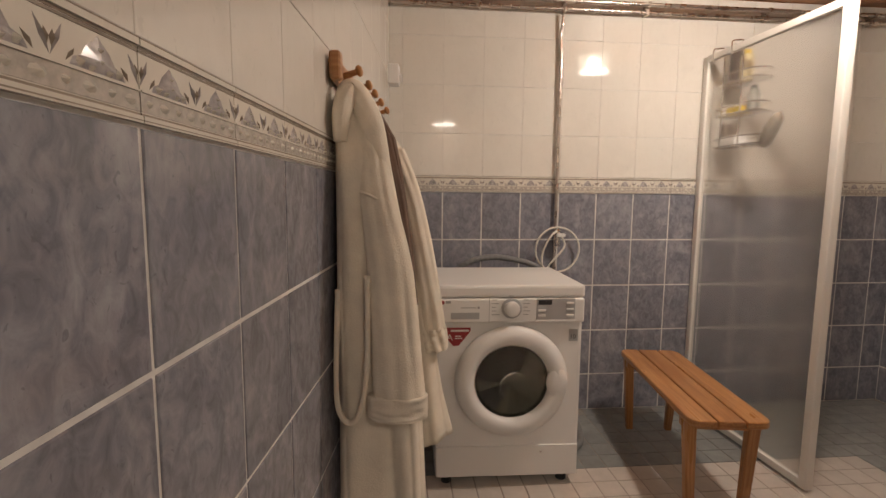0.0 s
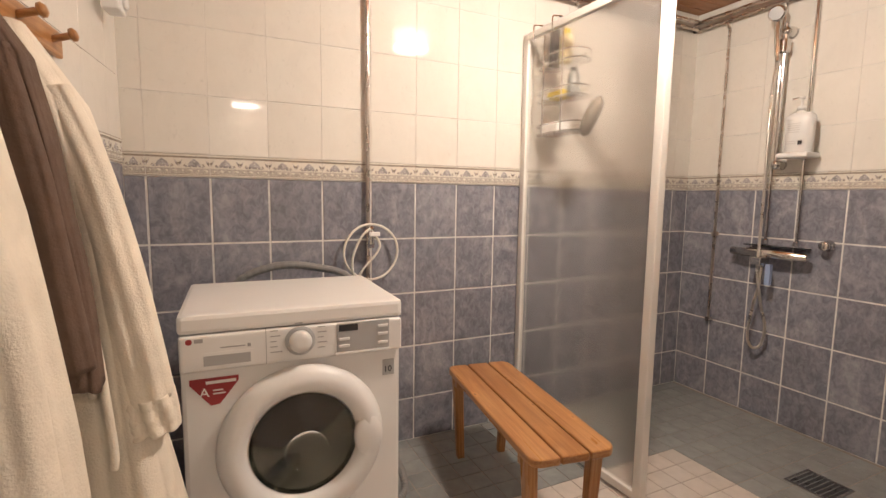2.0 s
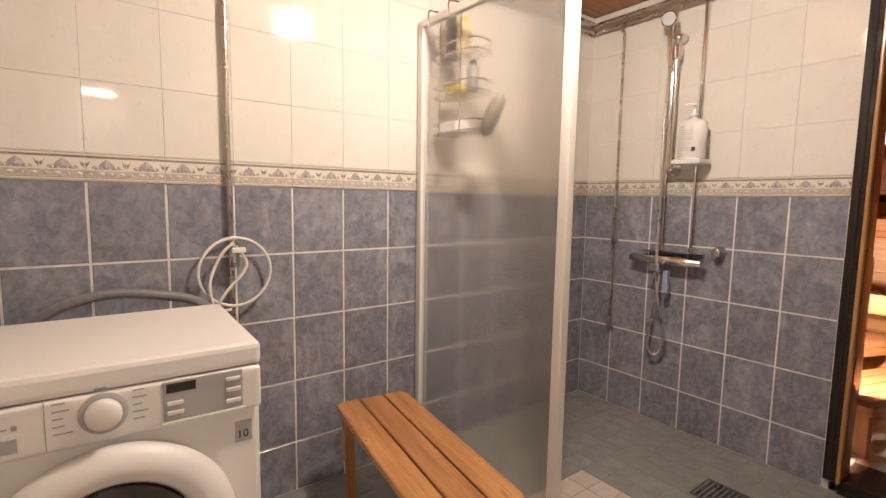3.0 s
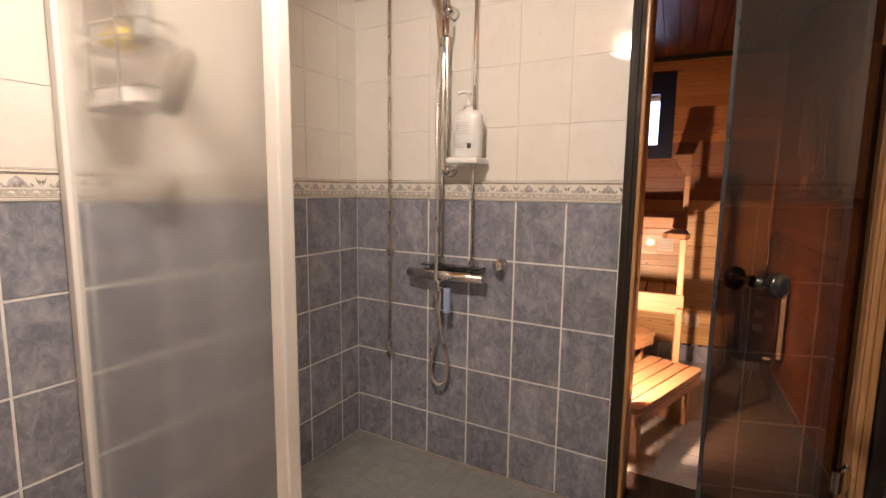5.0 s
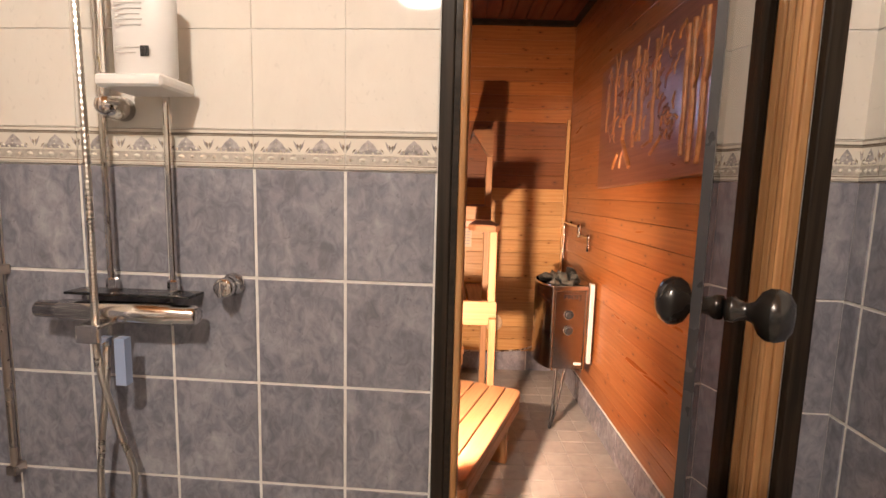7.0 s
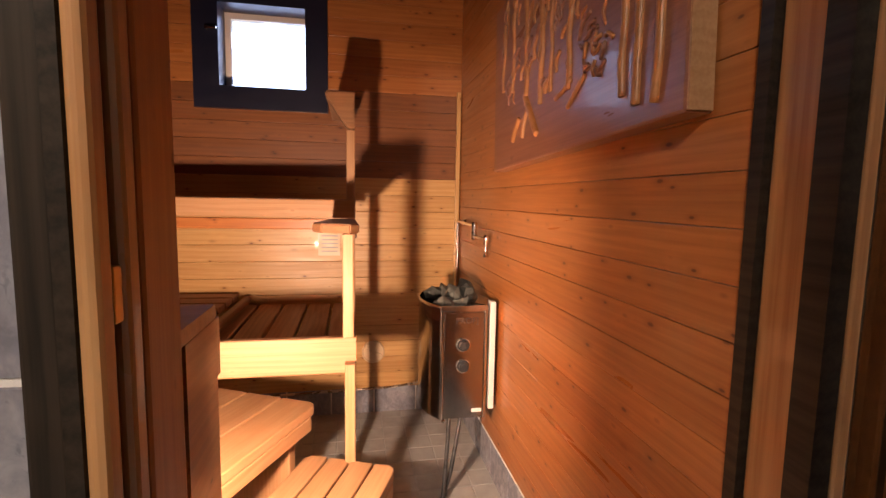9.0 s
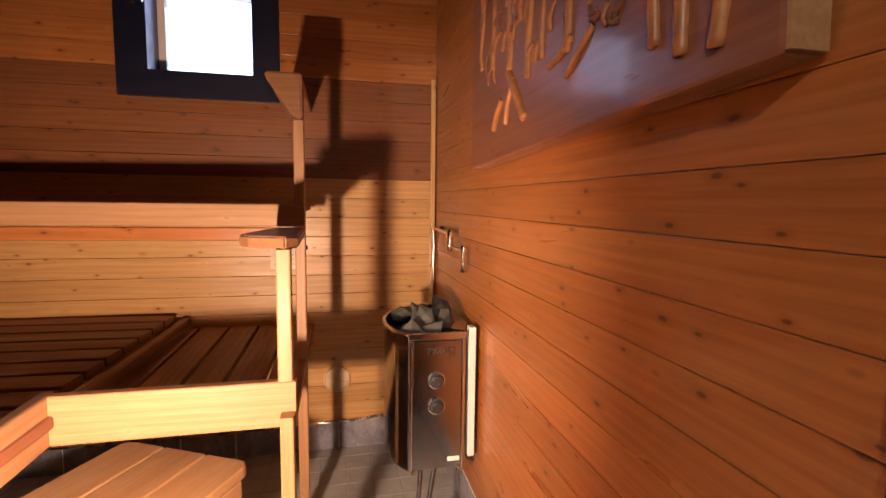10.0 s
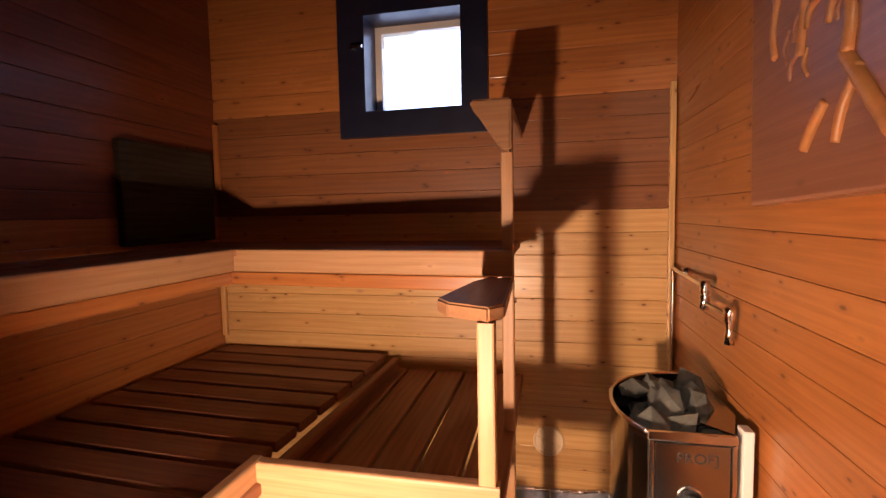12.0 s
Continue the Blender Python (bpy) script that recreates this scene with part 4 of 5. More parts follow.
    dg = thing("floor_drain", pose(2.20, 1.46, 0.0), "dark square floor drain set in the tiles", "floor drain")
    part("grate", boxes([(-0.075, 0.075, -0.075 + i * 0.019, -0.063 + i * 0.019, -0.004, 0.0035) for i in range(8)]), DARK_PLASTIC, dg)
    part("rim", boxes([(-0.085, -0.075, -0.085, 0.085, -0.004, 0.004), (0.075, 0.085, -0.085, 0.085, -0.004, 0.004), (-0.075, 0.075, -0.085, -0.075, -0.004, 0.004), (-0.075, 0.075, 0.077, 0.085, -0.004, 0.004)]), STEEL, dg)


build_shower()


def build_caddy():
    cx, cy = 1.425, 2.295
    cd = thing("shower_caddy", pose(cx, cy, 0), "chrome wire caddy hanging on the shower screen", "shower caddy")
    for y in (-0.060, 0.075):
        part("hanger", tube([(-0.045, y, 1.87), (-0.048, y, 1.925), (-0.02, y, 1.935), (0.012, y, 1.93), (0.016, y, 1.86), (0.016, y, 1.44)], 0.0035, 8, 6), CHROME, cd)
    for z in (1.755, 1.60, 1.445):
        ring = part("basket", tube([(0.016, -0.12, z), (0.13, -0.12, z), (0.14, 0, z), (0.13, 0.12, z), (0.016, 0.12, z)], 0.003, 8, 4, closed=True), CHROME, cd)
        part("rim", tube([(0.016, -0.12, z + 0.04), (0.13, -0.12, z + 0.04), (0.14, 0, z + 0.04), (0.13, 0.12, z + 0.04), (0.016, 0.12, z + 0.04)], 0.003, 8, 4, closed=True), CHROME, ring)
        wires = bmesh.new()
        for i in range(7):
            add_rod(wires, (0.016, -0.10 + i * 0.033, z), (0.132, -0.10 + i * 0.033, z), 0.002, 6)
        part("wires", wires, CHROME, ring)

    def bottle(name, y, z, r, h, material, label, cap=DARK_PLASTIC):
        b = thing(name, pose(cx + 0.075, cy + y, z + 0.004), label, "bottle")
        part("body", lathe([(r * 0.94, 0), (r, 0.004), (r, h * 0.78), (r * 0.5, h * 0.86), (r * 0.4, h * 0.88)], 20), material, b, smooth=True)
        part("cap", lathe([(r * 0.55, h * 0.87), (r * 0.55, h), (r * 0.4, h)], 20), cap, b)
        return b

    bottle("shampoo_bottle", 0.07, 1.755, 0.028, 0.20, plain("dark_bottle", (0.05, 0.035, 0.03), 0.3), "dark shampoo bottle in the wire caddy")
    bottle("shampoo_bottle", -0.01, 1.755, 0.030, 0.15, plain("cream_bottle", (0.70, 0.60, 0.34), 0.3), "cream-coloured bottle in the wire caddy", YELLOW)
    bottle("shampoo_bottle", -0.07, 1.60, 0.026, 0.12, plain("grey_bottle", (0.22, 0.22, 0.2), 0.3), "grey bottle on the middle basket")
    sp = thing("bath_sponge", pose(cx + 0.075, cy + 0.02, 1.605), "yellow bath sponge in the wire caddy", "sponge")
    part("sponge", box(-0.035, 0.035, -0.055, 0.055, 0, 0.035, 0.012, 3), YELLOW, sp)
    wb = thing("soap_dish", pose(cx + 0.075, cy + 0.05, 1.449), "white plastic soap box in the lower basket", "soap dish")
    part("dish", box(-0.04, 0.04, -0.06, 0.05, 0, 0.05, 0.012, 3), WHITE_PLASTIC, wb)
    lf = thing("wash_puff", pose(cx + 0.10, cy - 0.165, 1.50, 35, 0, 0), "grey-brown scrub strap hanging from the caddy", "scrubber")
    bm = lathe([(0.008, -0.09), (0.026, -0.07), (0.03, 0.0), (0.026, 0.07), (0.008, 0.09)], 14)
    for v in bm.verts:
        v.co += noise.noise_vector(v.co * 60) * 0.006
    part("strap", bm, plain("scrub_cloth", (0.24, 0.20, 0.16), 0.95, var=0.3, scale=40, relief=0.8), lf, smooth=True)


build_caddy()


# ---- pipes, socket and cables on the window-less wall ----
def build_wall_fittings():
    y = BACK - 0.006
    for z, dy in ((2.118, 0.03), (2.150, 0.05)):
        cp = thing("ceiling_pipe", pose(0, 0, 0), "dull metal pipe running round the room under the ceiling", "pipe", "pipes under the ceiling")
        part("pipe", tube([(-0.27, y - dy, z), (0.6, y - dy, z), (1.6, y - dy, z), (2.40, y - dy, z), (EAST - 0.02 - dy, y - dy, z), (EAST - 0.006 - dy, y - dy - 0.03, z), (EAST - 0.006 - dy, 1.6, z), (EAST - 0.006 - dy, SOUTH + 0.03, z)], 0.010, 12, 4), DULL_PIPE, cp, smooth=True)
        for x in (0.19, 0.62, 1.05, 1.7, 2.3):
            part("clip", box(x - 0.008, x + 0.008, y - dy - 0.012, y, z - 0.012, z + 0.012, 0.002), DULL_PIPE, cp)
    vp = thing("water_pipe", pose(0.612, y - 0.018, 0), "vertical metal pipe down to the machine's tap", "pipe")
    part("pipe", tube([(0, -0.012, 2.11), (0, -0.01, 2.04), (-0.006, 0, 2.0), (0, 0, 1.9), (0, 0, 1.4), (0, 0, 1.02), (0, 0, 0.80), (0, 0, 0.55)], 0.0085, 12, 5), DULL_PIPE, vp, smooth=True)
    tp = thing("machine_tap", pose(0.622, y - 0.02, 0.985), "small chrome tap on the tiled wall", "tap")
    part("body", lathe([(0.012, -0.05), (0.014, -0.048), (0.014, 0.02), (0.01, 0.03)], 20), CHROME, tp, m=pose(0, -0.015, 0.0))
    part("nut", lathe([(0.017, 0), (0.017, 0.016)], 6), CHROME, tp, m=pose(0, -0.015, -0.062))
    part("spindle", rod((0, -0.015, 0), (0, -0.06, 0), 0.009, 16), CHROME, tp)
    part("handle", box(-0.022, 0.022, -0.072, -0.058, -0.009, 0.009, 0.004), WHITE_PLASTIC, tp)
    part("flange", lathe([(0.022, 0), (0.016, 0.008)], 20), CHROME, tp, m=pose(0, 0.018, 0, 90))
    cb = thing("power_cable", pose(0.622, y - 0.035, 0.905), "white cable looped in a ring on the tap", "cable")
    ring = [(0.118 * math.cos(a), -0.004 * math.sin(3 * a), 0.118 * math.sin(a)) for a in (math.pi / 2 - i * math.pi / 6 for i in range(12))]
    part("loop", tube(ring, 0.0052, 10, 8, closed=True), WHITE_CABLE, cb, smooth=True)
    part("loop", tube([(-0.01, -0.012, 0.10), (-0.05, -0.014, 0.06), (-0.085, -0.012, -0.03), (-0.07, -0.01, -0.12), (-0.02, -0.01, -0.13)], 0.0052, 10, 8), WHITE_CABLE, cb, smooth=True)
    part("loop", tube([(0.0, -0.016, 0.09), (0.03, -0.02, 0.04), (0.02, -0.02, 0.0), (-0.04, -0.018, -0.07), (-0.075, -0.012, -0.13)], 0.0052, 10, 8), WHITE_CABLE, cb, smooth=True)
    hs = thing("drain_hose", pose(0, 0, 0), "grey ribbed drain hose behind the washing machine", "hose")
    part("hose", tube([(0.02, 2.38, 0.62), (0.08, 2.39, 0.80), (0.22, 2.39, 0.868), (0.38, 2.39, 0.858), (0.52, 2.39, 0.80), (0.58, 2.38, 0.62), (0.60, 2.36, 0.4), (0.575, 2.32, 0.26), (0.60, 2.22, 0.17), (0.64, 2.13, 0.10), (0.645, 2.08, 0.035), (0.60, 2.05, 0.016), (0.55, 2.06, 0.016)], 0.0145, 12, 12, ribs=0.1), GREY_HOSE, hs)
    bx = thing("wall_sensor", pose(-0.262 + 0.004, 2.30, 1.735, 0, 0, -LEFT_TURN), "small white plastic box on the tiled wall", "sensor box")
    part("box", box(0.0, 0.05, -0.04, 0.04, -0.045, 0.045, 0.008, 3), WHITE_PLASTIC, bx)
    part("cap", lathe([(0.020, 0), (0.020, 0.012), (0.016, 0.016)], 20), WHITE_PLASTIC, bx, m=pose(0.045, 0.01, -0.01, 0, 90, 0))
    lp = thing("ceiling_lamp", pose(1.21, 1.46, TOP + 0.004), "round white ceiling lamp, switched on", "ceiling lamp")
    part("base", lathe([(0.125, 0), (0.125, -0.02), (0.115, -0.024)], 40), WHITE_PLASTIC, lp)
    dome = lathe([(0.116, -0.022), (0.120, -0.045), (0.105, -0.085), (0.07, -0.108), (0.02, -0.118)], 40)
    ob = part("dome", dome, DOME, lp, "glowing opal dome", smooth=True)
    ob.visible_shadow = False


build_wall_fittings()
entry_lamp = copy_thing(bpy.data.objects["ceiling_lamp"], pose(0.36, -1.18, TOP + 0.004))
for ob in entry_lamp.children:
    if ob.data.materials[0] == DOME:
        ob.data = ob.data.copy()
        ob.data.materials[0] = DIM_DOME
tagged(entry_lamp, "round white ceiling lamp over the entry, switched on")


# ---- robes on the peg rack ----
def cloth(height, half_w, depths, hem, seed, folds=12, crease=0.040, u_n=168, v_n=56):
    """A hanging garment: local x out from the wall, y along it, z = 0 at the peg; depths gives its reach from the wall on the way down."""
    bm = bmesh.new()
    rows = []
    for j in range(v_n + 1):
        v = j / v_n
        z = -height * v
        k = v * (len(depths) - 1)
        i0 = min(int(k), len(depths) - 2)
        wx = depths[i0] + (depths[i0 + 1] - depths[i0]) * (k - i0)
        wy = half_w * (0.30 + 0.70 * min(1.0, v / 0.14) ** 0.6) * (1 + 0.16 * v)
        deep = crease * min(1.0, 0.25 + v * 2.2)
        row = []
        for i in range(u_n):
            a = 2 * math.pi * i / u_n
            c, s = math.cos(a), math.sin(a)
            w = a + 0.10 * math.sin(3.1 * v + seed) + 0.16 * math.sin(2 * a + seed)
            f = abs(math.sin(folds * 0.5 * w + seed)) ** 0.55 - 1.0
            f = f * (0.55 + 0.45 * math.sin(2.6 * w + 2 * seed)) + 0.30 * (abs(math.sin(folds * 1.1 * w + 2.3 * seed + v)) ** 0.7 - 1.0)
            f += 0.55 * noise.noise(Vector((c * 1.7 + seed * 3, s * 1.7, v * 3.4)))
            x = wx * (0.5 + 0.5 * math.copysign(abs(c) ** 0.65, c))
            y = wy * math.copysign(abs(s) ** 0.65, s)
            length = math.hypot(c / wx, s / wy)
            x += f * deep * (c / wx) / length * (0.5 if c > 0 else 0.0)
            y += f * deep * (s / wy) / length
            dz = noise.noise(Vector((a * 0.9, seed, 2.0))) * hem * v
            row.append(bm.verts.new((max(0.003, x), y, z + dz)))
        rows.append(row)
    for a, b in zip(rows, rows[1:]):
        for i in range(u_n):
            bm.faces.new((a[i], b[i], b[(i + 1) % u_n], a[(i + 1) % u_n]))
    bm.faces.new(rows[0])
    bm.faces.new(rows[-1][::-1])
    return bm


def sleeve(points, radii, seed, flat=0.5, rough=0.42):
    """A flattened tube of cloth through points, wide along x and thin along y."""
    pts = smooth_path(points, 12)
    bm = bmesh.new()
    rings = []
    n = len(pts)
    for i, p in enumerate(pts):
        t = i / (n - 1)
        d = (pts[min(i + 1, n - 1)] - pts[max(i - 1, 0)]).normalized()
        u = d.cross(Vector((0, 1, 0.1))).normalized()
        v = d.cross(u)
        k = t * (len(radii) - 1)
        i0 = min(int(k), len(radii) - 2)
        r = radii[i0] + (radii[i0 + 1] - radii[i0]) * (k - i0)
        ring = []
        for q in range(48):
            a = 2 * math.pi * q / 48
            f = 1 + rough * (abs(math.sin(4.5 * a + seed + 1.5 * t)) ** 0.6 - 0.6) + 0.14 * noise.noise(Vector((math.cos(a) * 1.4, math.sin(a) * 1.4 + seed, t * 5)))
            ring.append(bm.verts.new(p + (u * math.cos(a) + v * math.sin(a) * flat * f) * r * (0.85 + 0.15 * f)))
        rings.append(ring)
    for a, b in zip(rings, rings[1:]):
        for q in range(48):
            bm.faces.new((a[q], a[(q + 1) % 48], b[(q + 1) % 48], b[q]))
    bm.faces.new(rings[0][::-1])
    bm.faces.new(rings[-1])
    bmesh.ops.recalc_face_normals(bm, faces=bm.faces[:])
    return bm


def wall_x(y):
    return -0.262 + (y - BACK) * math.tan(radians(LEFT_TURN)) + 0.008


def build_robes():
    rk = thing("peg_rack", pose(wall_x(1.6), 1.6, 1.490, 0, 0, -LEFT_TURN), "reddish wooden peg rack on the tiled wall", "coat rack")
    part("rail", box(-0.36, 0.36, 0, 0.016, -0.03, 0.03, 0.006), STOOL_WOOD, rk, m=pose(0, 0, 0, 0, 0, 90) @ pose(0, -0.016, 0))
    part("rail_end", box(0.0, 0.03, -0.385, -0.35, -0.03, 0.04, 0.012, 3), STOOL_WOOD, rk)
    for y in (-0.28, -0.12, 0.0, 0.14, 0.30):
        peg = part("peg", rod((0.012, y, 0.0), (0.050, y, 0.012), 0.008, 14), STOOL_WOOD, rk)
        part("knob", lathe([(0.006, 0), (0.014, 0.004), (0.015, 0.012), (0.008, 0.018)], 18), STOOL_WOOD, peg, m=pose(0.048, y, 0.012, 0, 72, 0), smooth=True)
    # near robe
    r1 = thing("bathrobe", pose(wall_x(1.29) + 0.004, 1.29, 1.440, 0, 0, -LEFT_TURN), "cream fleece bathrobe hanging on a peg", "bathrobe", "bathrobes on the rack")
    part("body", cloth(1.295, 0.088, (0.06, 0.135, 0.165, 0.185, 0.205, 0.22, 0.23, 0.235, 0.24), 0.03, 0.7, 5, 0.030), FLEECE, r1, smooth=True)
    slv = part("sleeve", sleeve([(0.098, -0.048, -0.14), (0.112, -0.064, -0.26), (0.146, -0.080, -0.46), (0.170, -0.092, -0.78)], (0.030, 0.042, 0.058, 0.068), 1.0, 0.62, 0.16), FLEECE, r1, smooth=True)
    part("cuff", sleeve([(0.166, -0.097, -0.765), (0.166, -0.098, -0.80), (0.166, -0.098, -0.822)], (0.076, 0.078, 0.077), 2.0, 0.60, 0.12), FLEECE, slv, "turned-up cuff", smooth=True)
    part("shoulder_seam", tube([(0.072, -0.088, -0.252), (0.10, -0.094, -0.262), (0.142, -0.084, -0.285)], 0.0036, 8, 6), FLEECE, slv, smooth=True)
    part("collar", sleeve([(0.022, -0.070, -0.13), (0.026, -0.066, -0.06), (0.040, -0.030, 0.0), (0.066, -0.030, -0.025), (0.098, -0.046, -0.09), (0.122, -0.046, -0.20), (0.148, -0.04, -0.36)], (0.016, 0.024, 0.030, 0.032, 0.030, 0.024, 0.012), 3.0, 0.9, 0.05), FLEECE, r1, "thick rolled collar", smooth=True)
    part("belt", tube([(0.092, -0.10, -0.46), (0.090, -0.112, -0.68), (0.074, -0.115, -0.80), (0.046, -0.115, -0.835), (0.018, -0.11, -0.805), (0.010, -0.10, -0.72), (0.010, -0.07, -0.5)], 0.0072, 10, 10), FLEECE, r1, "hanging cloth belt", smooth=True)
    # brown garment
    br = thing("brown_garment", pose(wall_x(1.455) + 0.004, 1.455, 1.455, 0, 0, -LEFT_TURN), "dark brown garment hanging between the robes", "garment")
    part("body", cloth(0.64, 0.046, (0.07, 0.135, 0.155, 0.17, 0.185, 0.195, 0.20), 0.05, 2.1, 8, 0.014, 96, 36), BROWN_CLOTH, br, smooth=True)
    part("sleeve", sleeve([(0.10, -0.028, -0.10), (0.135, -0.040, -0.30), (0.172, -0.042, -0.60)], (0.020, 0.030, 0.034), 2.0, 0.7, 0.2), BROWN_CLOTH, br, smooth=True)
    # far robe
    r2 = thing("bathrobe", pose(wall_x(1.61) + 0.004, 1.61, 1.440, 0, 0, -LEFT_TURN), "cream fleece bathrobe hanging beside the machine", "bathrobe", "bathrobes on the rack")
    part("body", cloth(1.085, 0.092, (0.07, 0.155, 0.195, 0.215, 0.235, 0.245, 0.262, 0.285, 0.315), 0.05, 3.4, 5, 0.032), FLEECE, r2, smooth=True)
    s2 = part("sleeve", sleeve([(0.12, -0.050, -0.12), (0.165, -0.050, -0.26), (0.205, -0.050, -0.46), (0.240, -0.045, -0.70)], (0.030, 0.038, 0.044, 0.048), 5.0, 0.9, 0.18), FLEECE, r2, smooth=True)
    part("cuff", sleeve([(0.241, -0.045, -0.69), (0.244, -0.044, -0.73), (0.246, -0.044, -0.765)], (0.046, 0.049, 0.049), 4.0, 0.9), FLEECE, s2, "turned-up cuff", smooth=True)
    part("belt", tube([(0.165, -0.088, -0.50), (0.185, -0.112, -0.62), (0.198, -0.118, -0.76), (0.196, -0.118, -0.80)], 0.008, 10, 8), FLEECE, r2, smooth=True)
    part("belt", tube([(0.150, -0.088, -0.50), (0.165, -0.112, -0.58), (0.172, -0.118, -0.66)], 0.008, 10, 8), FLEECE, r2, smooth=True)


build_robes()

# ---- sauna things ----
PLACE[0] = SAUNA


def build_benches():
    low = thing("lower_bench", pose(0, 0, 0), "L-shaped lower sauna bench with dark slats and pale fascia", "sauna bench")
    z = 0.69
    board("fascia", low, (3.752, 1.062, z - 0.052), (3.752, 1.552, z - 0.052), 0.108, 0.030, BENCH_WOOD, bev=0.006, label="pale pine front board")
    board("fascia", low, (3.767, 1.567, z - 0.052), (3.07, 1.567, z - 0.052), 0.108, 0.030, BENCH_WOOD, bev=0.006, label="pale pine front board")
    for i in range(5):
        y = 1.112 + i * 0.108
        board("slat", low, (3.768, y, z - 0.098), (SX1 - 0.03, y, z - 0.098), 0.097, 0.026, BENCH_DARK, (0, 1, 0), 0.005)
    board("bearer", low, (4.60, 1.07, z - 0.141), (4.60, 1.55, z - 0.141), 0.06, 0.04, BENCH_WOOD)
    # raised duckboard on the other arm
    rack = thing("duckboard", pose(0, 0, 0), "dark slatted duckboard lying on the lower bench", "duckboard")
    board("edge", rack, (3.12, 1.572, z - 0.052), (4.575, 1.532, z - 0.052), 0.026, 0.028, BENCH_DARK, (0, 1, 0), 0.006)
    x = 4.545
    while x > 3.15:
        y0 = 1.60 - (x - 3.7) * 0.028
        board("slat", rack, (x, y0, z - 0.040), (x + 0.03, 2.27, z - 0.040), 0.088, 0.026, BENCH_DARK, (1, 0, 0), 0.005)
        x -= 0.104
    board("bearer", rack, (3.12, 2.25, z - 0.07), (4.60, 2.25, z - 0.07), 0.04, 0.03, BENCH_WOOD)
    board("bearer", rack, (3.12, 1.90, z - 0.07), (4.60, 1.90, z - 0.07), 0.04, 0.03, BENCH_WOOD)
    for a in (3.2, 3.95, 4.5):
        board("leg", low, (a, 2.2, SZ0), (a, 2.2, z - 0.085), 0.06, 0.04, BENCH_WOOD)
    up = thing("upper_bench", pose(0, 0, 0), "L-shaped upper sauna bench with a two-board front", "sauna bench")
    u = 1.090
    board("fascia", up, (4.139, 1.062, u - 0.034), (4.205, 1.925, u - 0.034), 0.068, 0.028, BENCH_WOOD, bev=0.006)
    board("fascia", up, (4.166, 1.105, u - 0.092), (4.228, 1.96, u - 0.092), 0.040, 0.024, PINE_RED, bev=0.004)
    board("fascia", up, (4.215, 1.925, u - 0.034), (3.0, 1.925, u - 0.034), 0.068, 0.028, BENCH_WOOD, bev=0.006)
    board("fascia", up, (4.235, 1.95, u - 0.092), (3.0, 1.95, u - 0.092), 0.040, 0.024, PINE_RED, bev=0.004)
    for i in range(4):
        xx = 4.236 + i * 0.104
        board("slat", up, (xx, 1.07, u - 0.013), (xx, 2.29, u - 0.013), 0.094, 0.024, BENCH_DARK, (1, 0, 0), 0.005)
    for i in range(3):
        yy = 1.99 + i * 0.104
        board("slat", up, (2.99, yy, u - 0.013), (4.205, yy, u - 0.013), 0.094, 0.024, BENCH_DARK, (0, 1, 0), 0.005)
    # posts and rails
    rl = thing("bench_railing", pose(0, 0, 0), "pine posts with a flat handrail beside the benches", "railing")
    board("post", rl, (3.719, 1.079, SZ0), (3.719, 1.079, 0.622), 0.030, 0.034, BENCH_WOOD, (0, 1, 0), 0.004)
    board("post", rl, (3.755, 1.084, 0.692), (3.755, 1.084, 0.992), 0.032, 0.034, BENCH_WOOD, (0, 1, 0), 0.004)
    board("post", rl, (4.170, 1.078, SZ0), (4.170, 1.078, 1.339), 0.031, 0.031, BENCH_WOOD, (0, 1, 0), 0.004)
    hr = bmesh.new()
    shape = [(3.735, 1.078), (3.775, 1.16), (3.82, 1.19), (4.06, 1.155), (4.122, 1.128), (4.122, 1.062), (3.77, 1.052)]
    cx, cy = 3.98, 1.10
    tops, lows = [hr.verts.new((x - cx, y - cy, 0.014)) for x, y in shape], [hr.verts.new((x - cx, y - cy, -0.014)) for x, y in shape]
    hr.faces.new(tops), hr.faces.new(lows[::-1])
    for i in range(len(shape)):
        j = (i + 1) % len(shape)
        hr.faces.new((tops[j], tops[i], lows[i], lows[j]))
    bmesh.ops.recalc_face_normals(hr, faces=hr.faces[:])
    bmesh.ops.bevel(hr, geom=hr.edges[:], offset=0.004, segments=2, affect="EDGES")
    part("handrail", hr, RAIL_WOOD, rl, "flat weathered handrail", pose(cx, cy, 1.007))
    sh = bmesh.new()
    prof = [(-0.098, 0.0), (-0.098, -0.018), (-0.084, -0.034), (-0.032, -0.112), (-0.016, -0.130), (0.004, -0.130), (0.004, 0.0)]
    a = [sh.verts.new((x, -0.05, z)) for x, z in prof]
    b = [sh.verts.new((x, 0.03, z)) for x, z in prof]
    sh.faces.new(a), sh.faces.new(b[::-1])
    for i in range(len(prof)):
        j = (i + 1) % len(prof)
        sh.faces.new((a[j], a[i], b[i], b[j]))
    bmesh.ops.recalc_face_normals(sh, faces=sh.faces[:])
    bmesh.ops.bevel(sh, geom=sh.edges[:], offset=0.005, segments=2, affect="EDGES")
    part("upper_rail", sh, RAIL_WOOD, rl, "rounded upper rail end", pose(4.172, 1.068, 1.470, 0, 0, -90))
    part("upper_rail", box(4.2025, SX1 - 0.001, 1.064, 1.162, 1.446, 1.470, 0.005), RAIL_WOOD, rl, "flat upper rail running to the wall")
    part("bolt", lathe([(0.008, 0), (0.006, 0.006)], 12), CHROME, rl, m=pose(4.170, 1.062, 0.955, 90))


build_benches()


